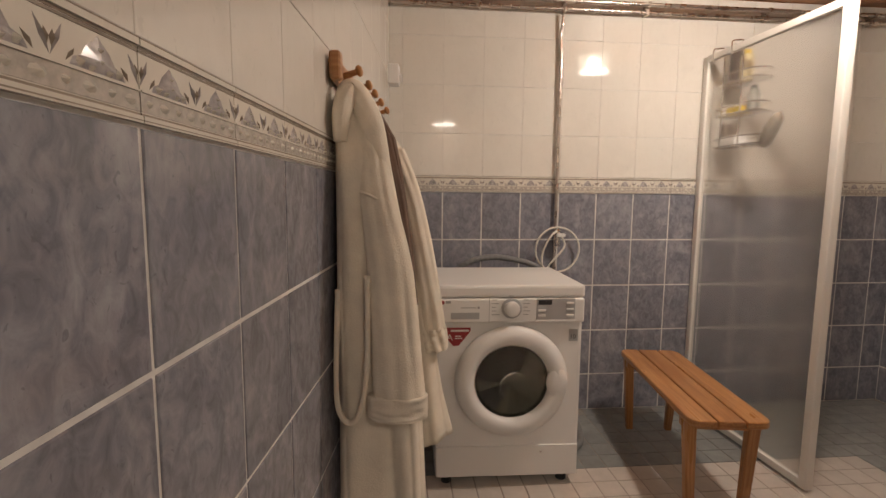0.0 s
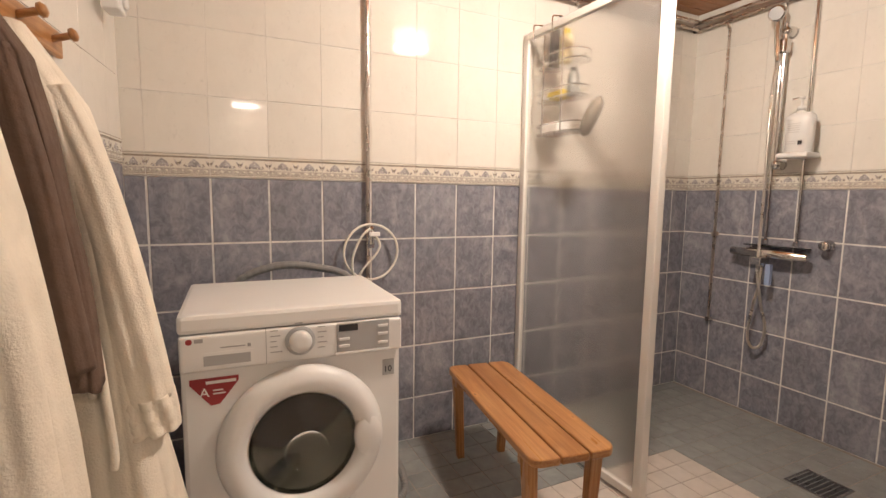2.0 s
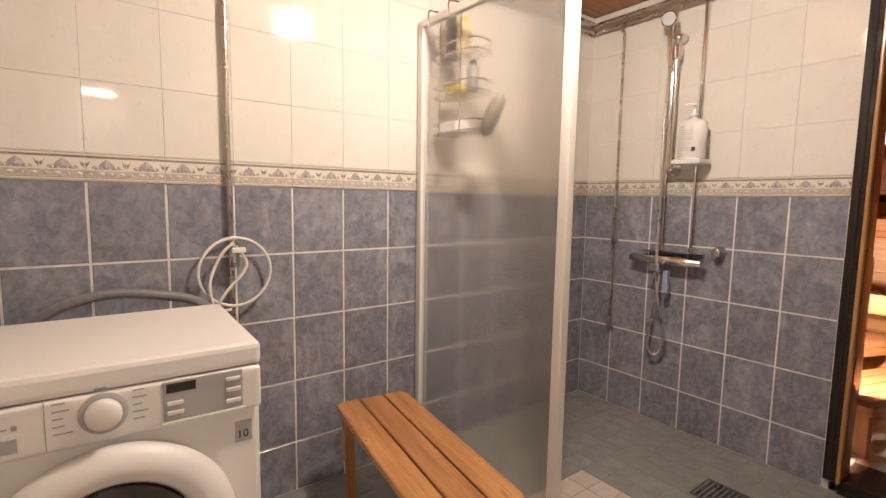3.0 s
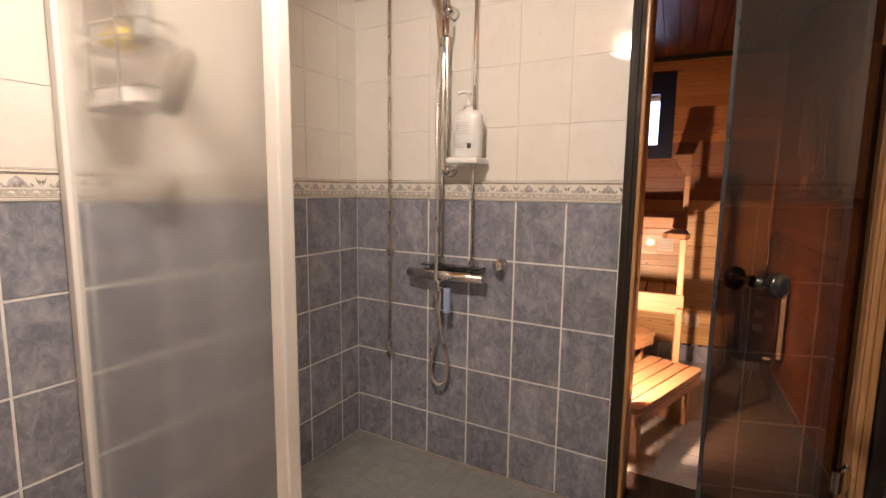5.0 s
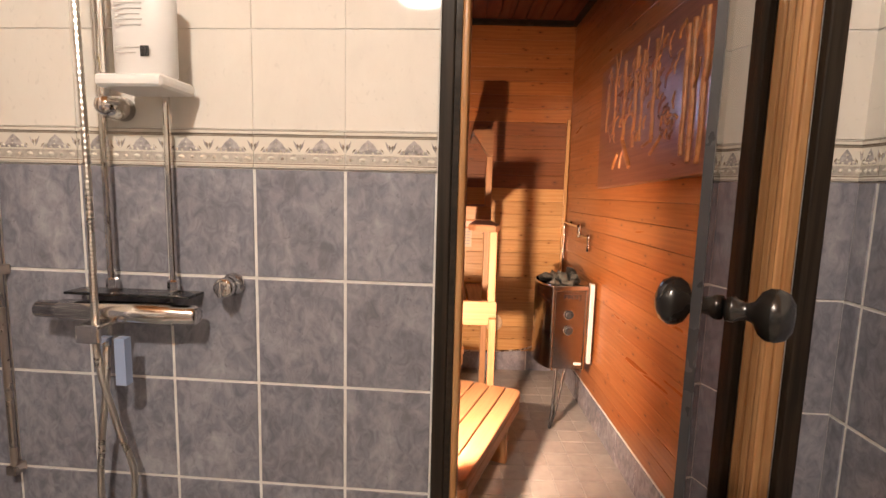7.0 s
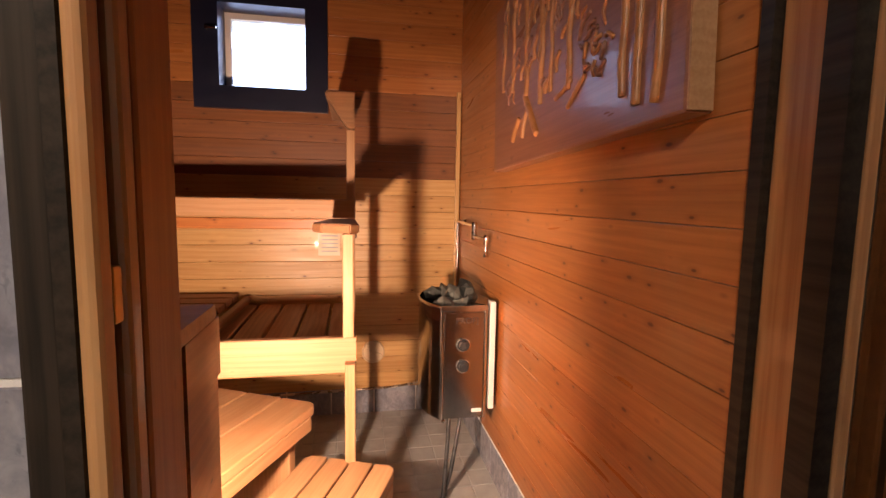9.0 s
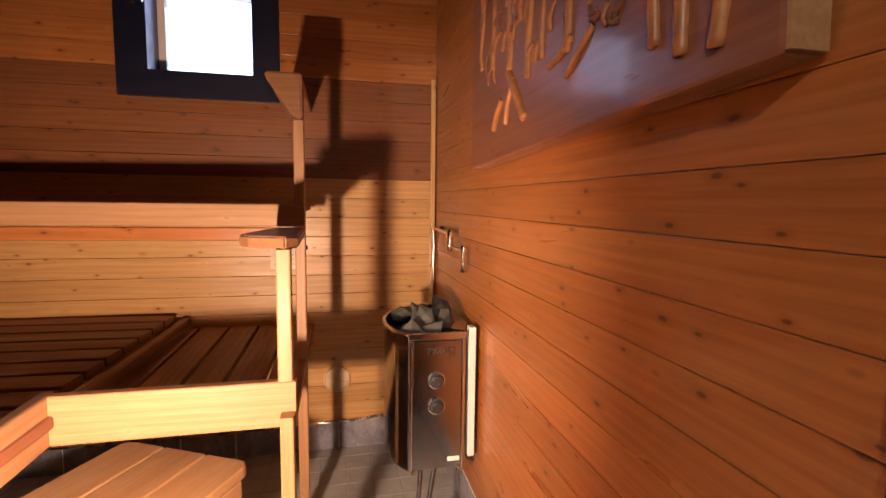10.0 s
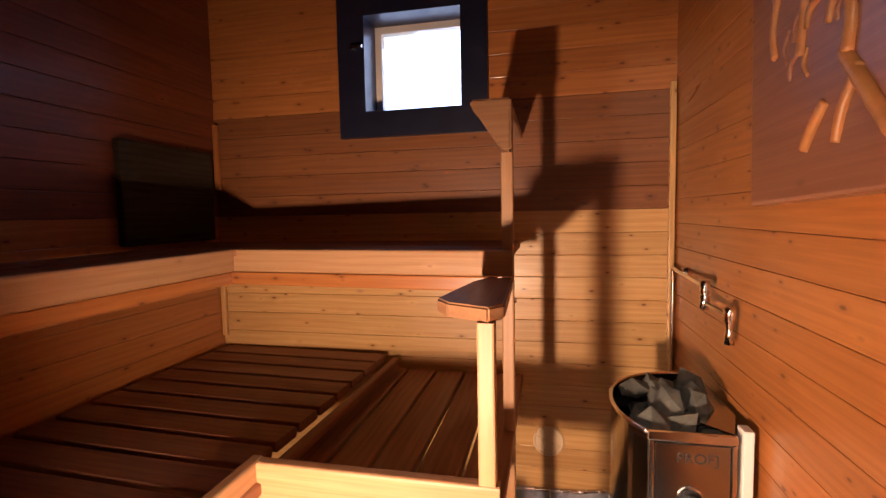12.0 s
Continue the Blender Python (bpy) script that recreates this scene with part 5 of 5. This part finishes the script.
def build_stool(m, label, L, w, h, slats):
    st = thing("step_stool", m, label, "step stool", "step stools in the sauna")
    pitch = w / slats
    for i in range(slats):
        y = -w / 2 + pitch * (i + 0.5)
        bm = box(-L / 2, L / 2, -pitch / 2 + 0.0025, pitch / 2 - 0.0025, -0.030, 0)
        if i in (0, slats - 1):
            s = -1 if i == 0 else 1
            ends = [e for e in bm.edges if abs(e.verts[0].co.z - e.verts[1].co.z) > 0.01 and e.verts[0].co.y * s > 0]
            bmesh.ops.bevel(bm, geom=ends, offset=0.030, segments=5, profile=0.5, affect="EDGES")
        bmesh.ops.bevel(bm, geom=[e for e in bm.edges if e.calc_face_angle(0.0) > 1.0], offset=0.006, segments=3, profile=0.6, affect="EDGES")
        part("slat", bm, BENCH_WOOD, st, m=pose(0, y, h))
    for y in (-w / 2 + 0.016, w / 2 - 0.016):
        part("side_rail", box(-L / 2 + 0.034, L / 2 - 0.034, -0.014, 0.014, -0.045, 0, 0.006, 3), BENCH_WOOD, st, m=pose(0, y, h - 0.0305))
    for x in (-L / 2 + 0.09, L / 2 - 0.09):
        part("leg_panel", box(-h / 2 + 0.02, h / 2 - 0.012, -w / 2 + 0.035, w / 2 - 0.035, -0.015, 0.015, 0.004), BENCH_WOOD, st, m=pose(x, 0, (h - 0.042) / 2, 0, 90, 0))
    return st


def stool_at(corner, turn, L, w):
    """The stool whose front corner at the bench end stands at corner."""
    return pose(corner[0], corner[1], SZ0, 0, 0, turn) @ pose(-L / 2, w / 2, 0)


build_stool(stool_at((3.66, 0.945), -22, 0.72, 0.285), "low pine step stool on the tiled sauna floor", 0.72, 0.285, 0.285, 4)
build_stool(stool_at((3.838, 1.178), -27, 0.86, 0.39), "taller pine step stool pushed under the lower bench", 0.86, 0.39, 0.412, 3)


def build_lamp_box():
    lb = thing("sauna_lamp", pose(0, 0, 0), "wooden lamp box by the door, its bulb hidden from sight", "wall lamp")
    x0, x1, y0, y1, z0, z1 = 2.91, 3.065, 1.260, 1.60, 0.33, 0.945
    board("top", lb, ((x0 + x1) / 2, y0, z1 - 0.010), ((x0 + x1) / 2, y1, z1 - 0.010), x1 - x0 - 0.004, 0.02, PINE_RED, (1, 0, 0))
    part("side", box(x0 + 0.028, 3.063, y0, y0 + 0.012, z0, z1 - 0.021), PINE_RED, lb)
    part("lip", box(3.0635, 3.078, y0, y0 + 0.012, 0.84, z1 - 0.021), PINE_RED, lb)
    board("side", lb, ((x0 + x1) / 2 + 0.016, y1 - 0.011, z0), ((x0 + x1) / 2 + 0.016, y1 - 0.011, z1 - 0.021), x1 - x0 - 0.032, 0.02, PINE_RED, (1, 0, 0))
    part("front", box(-0.295, 0.295, -0.165, 0.165, -0.008, 0.008), PINE_RED, lb, m=pose(x0 + 0.018, (y0 + y1) / 2, (z0 + z1) / 2 - 0.004, 0, 90, 0))
    # unseen baffles, added to keep direct light off the north wall and ceiling
    part("shade", boxes([(x0 + 0.028, 3.106, 1.398, 1.410, 0.55, 0.787), (x0 + 0.028, 3.106, 1.2725, 1.410, 0.789, 0.799)]), PINE_RED, lb, "unseen boards added round the bulb to cut its spread")
    part("socket", rod((x0 + 0.027, 1.336, 0.725), (x0 + 0.065, 1.336, 0.725), 0.016, 20), DARK_PLASTIC, lb)
    bulb = part("bulb", lathe([(0.010, -0.042), (0.014, -0.03), (0.020, -0.004), (0.021, 0.010), (0.015, 0.022), (0.005, 0.027)], 24), BULB, lb, "glowing bulb", pose(3.018, 1.336, 0.725, 0, 90, 0), True)
    bulb.visible_shadow = False


build_lamp_box()


HX, HY = 3.944, SY0


def build_heater():
    """Steel heater hung on the wall: a flat front, one bowed side; local x runs along the wall away from the door."""
    ht = thing("sauna_heater", pose(HX, HY, 0), "rounded steel sauna heater filled with stones", "sauna heater")
    z0, z1 = 0.322, 0.722
    bow = smooth_path([(0.0, 0.214, 0), (0.05, 0.244, 0), (0.12, 0.262, 0), (0.20, 0.262, 0), (0.28, 0.238, 0), (0.35, 0.180, 0), (0.385, 0.10, 0), (0.39, 0.045, 0)], 4)
    out = [(0.0, 0.045)] + [(p.x, p.y) for p in bow]
    bm = bmesh.new()
    lo, hi = [bm.verts.new((x, y, z0)) for x, y in out], [bm.verts.new((x, y, z1)) for x, y in out]
    for i in range(len(out)):
        j = (i + 1) % len(out)
        bm.faces.new((lo[j], lo[i], hi[i], hi[j]))
    bm.faces.new(lo)
    bmesh.ops.recalc_face_normals(bm, faces=bm.faces[:])
    bmesh.ops.solidify(bm, geom=bm.faces[:], thickness=0.003)
    part("shell", bm, STEEL, ht, "brushed steel shell")
    part("rim", tube([(p.x, p.y, z1 + 0.004) for p in bow[::4]] + [(bow[-1].x, bow[-1].y, z1 + 0.004)], 0.0055, 8, 4), CHROME, ht, "bright rim", smooth=True)
    part("liner", boxes([(0.02, 0.34, 0.05, 0.20, z1 - 0.075, z1 - 0.065)]), DARK_PLASTIC, ht)
    part("front_plate", box(-0.006, -0.001, 0.058, 0.200, z0 + 0.006, z1 - 0.016, 0.0015), STEEL, ht, "flat brushed front plate")
    part("front_lip", box(-0.010, 0.004, 0.046, 0.216, z1 - 0.010, z1 + 0.008, 0.003), CHROME, ht)
    for y in (0.052, 0.208):
        part("corner_strip", box(-0.009, 0.004, y - 0.005, y + 0.005, z0, z1 - 0.011, 0.002), CHROME, ht)
    for z in (0.592, 0.516):
        kn = part("knob", lathe([(0.022, 0), (0.022, 0.004), (0.0165, 0.005), (0.0165, 0.020), (0.013, 0.023)], 28), DARK_PLASTIC, ht, "black control knob", pose(-0.006, 0.132, z, 0, -90, 0))
        part("knob_ring", lathe([(0.026, 0), (0.026, 0.003), (0.0225, 0.004)], 28), CHROME, kn)
    letter(ht, "PROF]", 0.030, pose(-0.0065, 0.160, 0.668, 90, 0, -90), DARK_PLASTIC)
    part("rating_plate", box(-0.0078, -0.0062, 0.062, 0.098, 0.345, 0.358), WHITE_PLASTIC, ht)
    for y in (0.060, 0.200):
        part("screw", lathe([(0.007, 0), (0.007, 0.004), (0.003, 0.008)], 12), CHROME, ht, m=pose(-0.004, y, z0 - 0.004, 0, -90, 0))
    part("heat_shield", box(-0.006, 0.03, 0.016, 0.036, 0.352, 0.742, 0.003), WHITE_FRAME, ht, "pale edge of the wall plate")
    part("wall_bracket", boxes([(0.032, 0.34, 0.002, 0.0445, 0.38, 0.70)]), DARK_PLASTIC, ht)
    cover = bmesh.new()
    tri = [(0.002, 0.05), (0.10, 0.014), (0.34, 0.016), (0.05, 0.10)]
    top_v, low_v = [cover.verts.new((x, y, z1 + 0.010)) for x, y in tri], [cover.verts.new((x, y, z1 + 0.005)) for x, y in tri]
    cover.faces.new(top_v), cover.faces.new(low_v[::-1])
    for i in range(4):
        cover.faces.new((top_v[(i + 1) % 4], top_v[i], low_v[i], low_v[(i + 1) % 4]))
    bmesh.ops.recalc_face_normals(cover, faces=cover.faces[:])
    part("side_cover", cover, STEEL, ht, "angled steel cover beside the stones")
    part("cable", tube([(0.03, 0.17, z0 + 0.005), (-0.01, 0.185, 0.20), (-0.055, 0.205, 0.070), (-0.045, 0.205, 0.058), (-0.01, 0.17, 0.13), (0.05, 0.12, z0 + 0.005)], 0.0075, 10, 8), DARK_PLASTIC, ht, "black supply cable", smooth=True)
    rnd = random.Random(4)
    for i in range(26):
        bm = bmesh.new()
        bmesh.ops.create_icosphere(bm, subdivisions=1, radius=1.0)
        for v in bm.verts:
            v.co *= 1 + 0.55 * noise.noise(v.co * 1.9 + Vector((i * 7.1, 0, 0)))
        s = rnd.uniform(0.030, 0.048)
        layer = i // 13
        px = 0.055 + (i % 5) * 0.062 + rnd.uniform(-0.012, 0.012)
        py = 0.085 + ((i // 5) % 3) * 0.052 + rnd.uniform(-0.012, 0.012)
        if px > 0.27 and py > 0.17:
            px, py = 0.16, 0.14
        pz = z1 - 0.055 + layer * 0.030 + (0.030 if 0.10 < px < 0.27 else 0.0) * layer + rnd.uniform(0, 0.01)
        st = thing("sauna_stone", pose(HX + px, HY + py, pz, rnd.uniform(0, 360), rnd.uniform(0, 360), rnd.uniform(0, 360)), "rough grey sauna stone on the heater", "stone", "stones on the heater")
        bmesh.ops.scale(bm, vec=(s * 1.25, s, s * 0.72), verts=bm.verts[:])
        part("stone", bm, ROCK, st)


build_heater()


def build_sauna_fittings():
    # dousing tap with a swivel arm
    tp = thing("wall_tap", pose(4.19, SY0, 0.99), "chrome swivel tap over the heater", "tap")
    part("riser", tube([(0.42, 0.012, -0.40), (0.42, 0.012, -0.10), (0.42, 0.013, -0.015), (0.405, 0.016, 0.004), (0.30, 0.022, 0.004), (0.0, 0.038, 0.004)], 0.0065, 10, 6), CHROME, tp, smooth=True)
    part("joint", lathe([(0.008, -0.052), (0.012, -0.048), (0.012, -0.02), (0.009, -0.016), (0.012, -0.010), (0.012, 0.016), (0.007, 0.020)], 18), CHROME, tp, m=pose(0, 0.038, 0), smooth=True)
    part("arm", tube([(0.0, 0.038, -0.036), (-0.06, 0.032, -0.038), (-0.126, 0.024, -0.040)], 0.0065, 10, 6), CHROME, tp, smooth=True)
    part("spout", lathe([(0.011, -0.105), (0.008, -0.078), (0.007, -0.062), (0.011, -0.056), (0.0125, -0.035), (0.0125, -0.028), (0.008, -0.022)], 18), CHROME, tp, m=pose(-0.126, 0.024, 0), smooth=True)
    part("wall_flange", lathe([(0.016, 0), (0.012, 0.010)], 18), CHROME, tp, m=pose(0.30, 0.002, 0.004, -90))
    # corner batten with nail heads
    bt = thing("corner_batten", pose(SX1 - 0.012, SY0 + 0.014, 0), "thin pale corner batten with nail heads", "batten")
    board("strip", bt, (0, 0, 0.62), (0, 0, 1.60), 0.020, 0.016, PINE_LIGHT, (0, 1, 0))
    for i in range(9):
        part("nail", lathe([(0.0045, 0), (0.003, 0.003)], 8), CHROME, bt, m=pose(-0.002, 0.008, 0.66 + i * 0.107, -90))
    bt2 = thing("corner_batten", pose(SX1 - 0.012, SY1 - 0.014, 0), "thin pale batten in the far corner", "batten")
    board("strip", bt2, (0, 0, 0.70), (0, 0, 0.97), 0.022, 0.016, PINE_LIGHT, (0, 1, 0))
    board("strip", bt2, (0, 0, 1.30), (0, 0, 1.56), 0.022, 0.016, PINE_RED, (0, 1, 0))
    vt = thing("wall_vent", pose(SX1 - 0.001, 0.975, 0.352), "round pale vent cover on the pine wall", "vent")
    part("cover", lathe([(0.055, 0), (0.055, 0.008), (0.050, 0.010), (0.047, 0.006), (0.004, 0.006)], 36), PALE_PLASTIC, vt, m=pose(0, 0, 0, 0, -90, 0), smooth=False)
    for turn in (20, 110):
        part("spoke", box(-0.0105, -0.005, -0.046, 0.046, -0.004, 0.004, 0.001), PALE_PLASTIC, vt, m=pose(0, 0, 0, turn, 0, 0))
    pl = thing("wall_pipe", pose(0, 0, 0), "thin metal pipe along the foot of the panelling", "pipe")
    part("pipe", tube([(SX1 - 0.012, 2.2, 0.158), (SX1 - 0.012, 1.5, 0.160), (SX1 - 0.012, 0.95, 0.172), (SX1 - 0.012, 0.86, 0.176), (SX1 - 0.035, 0.77, 0.20), (4.33, 0.70, 0.345)], 0.006, 10, 6), DULL_PIPE, pl, smooth=True)
    # flat dark rectangle on the north wall
    hd = thing("dark_backrest", pose(0, 0, 0), "flat dark rectangle on the wall over the bench", "backrest")
    part("board", box(4.16, 4.58, SY1 - 0.03, SY1 - 0.004, 1.10, 1.44, 0.006), BLACK_WOOD, hd)
    # things on the wall boards under the rail: small notice
    nt = thing("notice", pose(SX1 - 0.002, 1.18, 0.88), "small yellowed printed notice on the wall", "notice")
    part("sheet", box(-0.002, 0, -0.05, 0.05, -0.055, 0.06), PALE_PLASTIC, nt)
    part("lines", boxes([(-0.003, -0.002, -0.040, 0.035, 0.035 - i * 0.018, 0.041 - i * 0.018) for i in range(5)]), GREY_INK, nt)
    pm = thing("ceiling_fitting", pose(4.30, 2.02, SZ1), "dark round fitting under the sauna ceiling", "fitting")
    part("cup", lathe([(0.05, 0), (0.05, -0.06), (0.03, -0.09), (0.01, -0.095)], 24), DARK_PLASTIC, pm, smooth=True)


build_sauna_fittings()


def build_carving():
    x0, x1, z0, z1 = 2.987, 3.925, 1.207, 1.72
    y = SY0
    ar = thing("carved_board", pose(0, 0, 0), "thick wooden board with carved birch trees in relief", "wood carving")
    part("slab", box(-(x1 - x0) / 2, (x1 - x0) / 2, -0.022, 0.022, -(z1 - z0) / 2, (z1 - z0) / 2, 0.006), CARVING, ar, m=pose((x0 + x1) / 2, y + 0.024, (z0 + z1) / 2, 0, 2.18, 0))
    part("end_grain", box(x0 - 0.003 - (x0 + x1) / 2, x0 + 0.001 - (x0 + x1) / 2, -0.020, 0.020, (z0 - z1) / 2 + 0.004, (z1 - z0) / 2 - 0.004), BENCH_WOOD, ar, "pale sawn end", pose((x0 + x1) / 2, y + 0.024, (z0 + z1) / 2, 0, 2.18, 0))
    rnd = random.Random(11)
    face = y + 0.046

    def trunk(bx, low_z, high_z, lean, r, wobble=0.008):
        n = 6
        pts = [(bx + lean * k / n + rnd.uniform(-wobble, wobble), face + 0.001, low_z + (high_z - low_z) * k / n) for k in range(n + 1)]
        return pts, part("carved_trunk", tube(pts, r, 10, 5, ribs=0.10), CARVED_LINE, ar, smooth=True)

    # tall trunks, rooted at uneven heights
    for bx, low_z, r in ((3.044, 1.252, 0.0085), (3.098, 1.258, 0.0085), (3.147, 1.28, 0.008), (3.368, 1.34, 0.0075), (3.461, 1.356, 0.006), (3.522, 1.338, 0.008), (3.62, 1.378, 0.0085), (3.738, 1.41, 0.007), (3.83, 1.43, 0.006)):
        pts, tr = trunk(bx, low_z, z1 - rnd.uniform(0.02, 0.10), rnd.uniform(-0.02, 0.02), r)
        for k in range(3):
            s = pts[rnd.randint(3, 5)]
            d = rnd.choice((-1, 1))
            part("carved_branch", tube([s, (s[0] + d * 0.018, face, s[2] + 0.035), (s[0] + d * 0.028, face, s[2] + 0.085)], r * 0.55, 8, 4), CARVED_LINE, tr, smooth=True)
    # fallen and crossed sticks
    for p, q, r in (((3.633, 1.382), (3.536, 1.266), 0.010), ((3.60, 1.36), (3.645, 1.27), 0.007), ((3.673, 1.328), (3.724, 1.27), 0.008), ((3.469, 1.39), (3.494, 1.359), 0.007), ((3.35, 1.36), (3.431, 1.334), 0.006), ((3.287, 1.355), (3.365, 1.302), 0.006)):
        mid = ((p[0] + q[0]) / 2 + rnd.uniform(-0.008, 0.008), face + 0.002, (p[1] + q[1]) / 2 + rnd.uniform(-0.006, 0.006))
        part("carved_stick", tube([(p[0], face, p[1]), mid, (q[0], face, q[1])], r, 10, 7, ribs=0.08), CARVED_LINE, ar, smooth=True)
    # a leafy clump and small chips between the trunks
    for i in range(16):
        cx, cz = 3.255 + rnd.uniform(-0.045, 0.045), 1.385 + rnd.uniform(-0.05, 0.06)
        d = rnd.uniform(0, 6.28)
        part("carved_leaf", tube([(cx, face, cz), (cx + 0.012 * math.cos(d), face + 0.003, cz + 0.012 * math.sin(d)), (cx + 0.030 * math.cos(d + 0.5), face, cz + 0.030 * math.sin(d + 0.5))], 0.0045, 7, 4), CARVED_LINE if i % 3 == 0 else CARVING, ar, smooth=True)
    for i in range(70):
        cx, cz = rnd.uniform(3.20, 3.86), rnd.uniform(1.37, 1.66)
        d, q = rnd.uniform(0.9, 2.2), rnd.uniform(0.012, 0.032)
        part("carved_chip", tube([(cx, face - 0.001, cz), (cx + q * math.cos(d), face + 0.002, cz + q * math.sin(d)), (cx + 2 * q * math.cos(d + 0.4), face - 0.001, cz + 2 * q * math.sin(d + 0.4))], rnd.uniform(0.003, 0.006), 7, 3), CARVING if i % 2 else CARVED_LINE, ar, smooth=True)


build_carving()


# ---- pieces of the setting ----
PLACE[0] = Matrix()
tile_wall(wall_north, 2.878, 0.262 + 0.014)
tile_wall(wall_east, 2.033, WIDE, [(1.233, 2.033, 2.05)])
for z0, z1, sort in ROWS:
    strip = border_mesh(0.066, z1 - z0 - 0.002) if sort == "border" else tile_mesh(sort + "_tile", 0.0635, z1 - z0 - JOINT * 0.6, BLUE_TILE if sort == "blue" else CREAM_TILE)
    piece(sort + "_tile", strip, wall_east, pose(2.0645, 0, (z0 + z1) / 2))
tile_wall(wall_south, 1.95, 0.256)
tile_wall(wall_west, 3.9, 3.9 - 1.988, (), 0.04)


def floor_tiles(parent, spots, material, name, size=0.100):
    me = tile_mesh(name, size - 0.004, size - 0.004, material, 0.0026, 0.001)
    for x, y, z in spots:
        piece(name, me, parent, pose(x, y, z, -90))


def joined_tiles(parent, spots, material, name, label, size=0.100):
    h = (size - 0.004) / 2
    verts, faces = [], []
    for x, y, z in spots:
        k = len(verts)
        verts += [(x - h, y - h, z), (x + h, y - h, z), (x + h, y + h, z), (x - h, y + h, z), (x - h + .001, y - h + .001, z + .0026), (x + h - .001, y - h + .001, z + .0026), (x + h - .001, y + h - .001, z + .0026), (x - h + .001, y + h - .001, z + .0026)]
        faces += [(k + 4, k + 5, k + 6, k + 7), (k, k + 1, k + 5, k + 4), (k + 1, k + 2, k + 6, k + 5), (k + 2, k + 3, k + 7, k + 6), (k + 3, k, k + 4, k + 7)]
    me = bpy.data.meshes.new(name)
    me.from_pydata(verts, [], faces)
    me.materials.append(material)
    ob = new(name, me)
    ob.parent = parent
    tagged(ob, label, kind="stuff")


def is_white(x, y):
    return x < 1.90 and y < 1.955


near_white, far_white, near_green, far_green = [], [], [], []
nx, ny = 32, 39
for i in range(nx):
    for j in range(ny):
        x, y = 1.90 + 0.65 - i * 0.1, 1.905 + 0.55 - j * 0.1
        if x < -0.62 or (y < SOUTH + 0.05 and x > 0.55):
            continue
        if is_white(x, y):
            (near_white if y > 0.9 and x > 0.45 else far_white).append((x, y, -0.0026))
        else:
            (near_green if y > 0.8 else far_green).append((x, y, -0.0026))
floor_tiles(floor, near_white, WHITE_FLOOR, "white_floor_tile")
floor_tiles(floor, near_green, GREEN_FLOOR, "green_floor_tile")
joined_tiles(floor, far_white, WHITE_FLOOR, "white_floor_tiles", "white square floor tiles by the entry")
joined_tiles(floor, far_green, GREEN_FLOOR, "green_floor_tiles", "grey-green square floor tiles by the door")
sauna_spots = [(2.92 + i * 0.1, SY0 + 0.03 + j * 0.1, SZ0 - 0.0026) for i in range(18) for j in range(17)]
floor_tiles(floor_sauna, [s for s in sauna_spots if s[1] < 2.0], SAUNA_FLOOR, "grey_floor_tile")
joined_tiles(floor_sauna, [s for s in sauna_spots if s[1] >= 2.0], SAUNA_FLOOR, "grey_floor_tiles", "grey floor tiles under the benches")
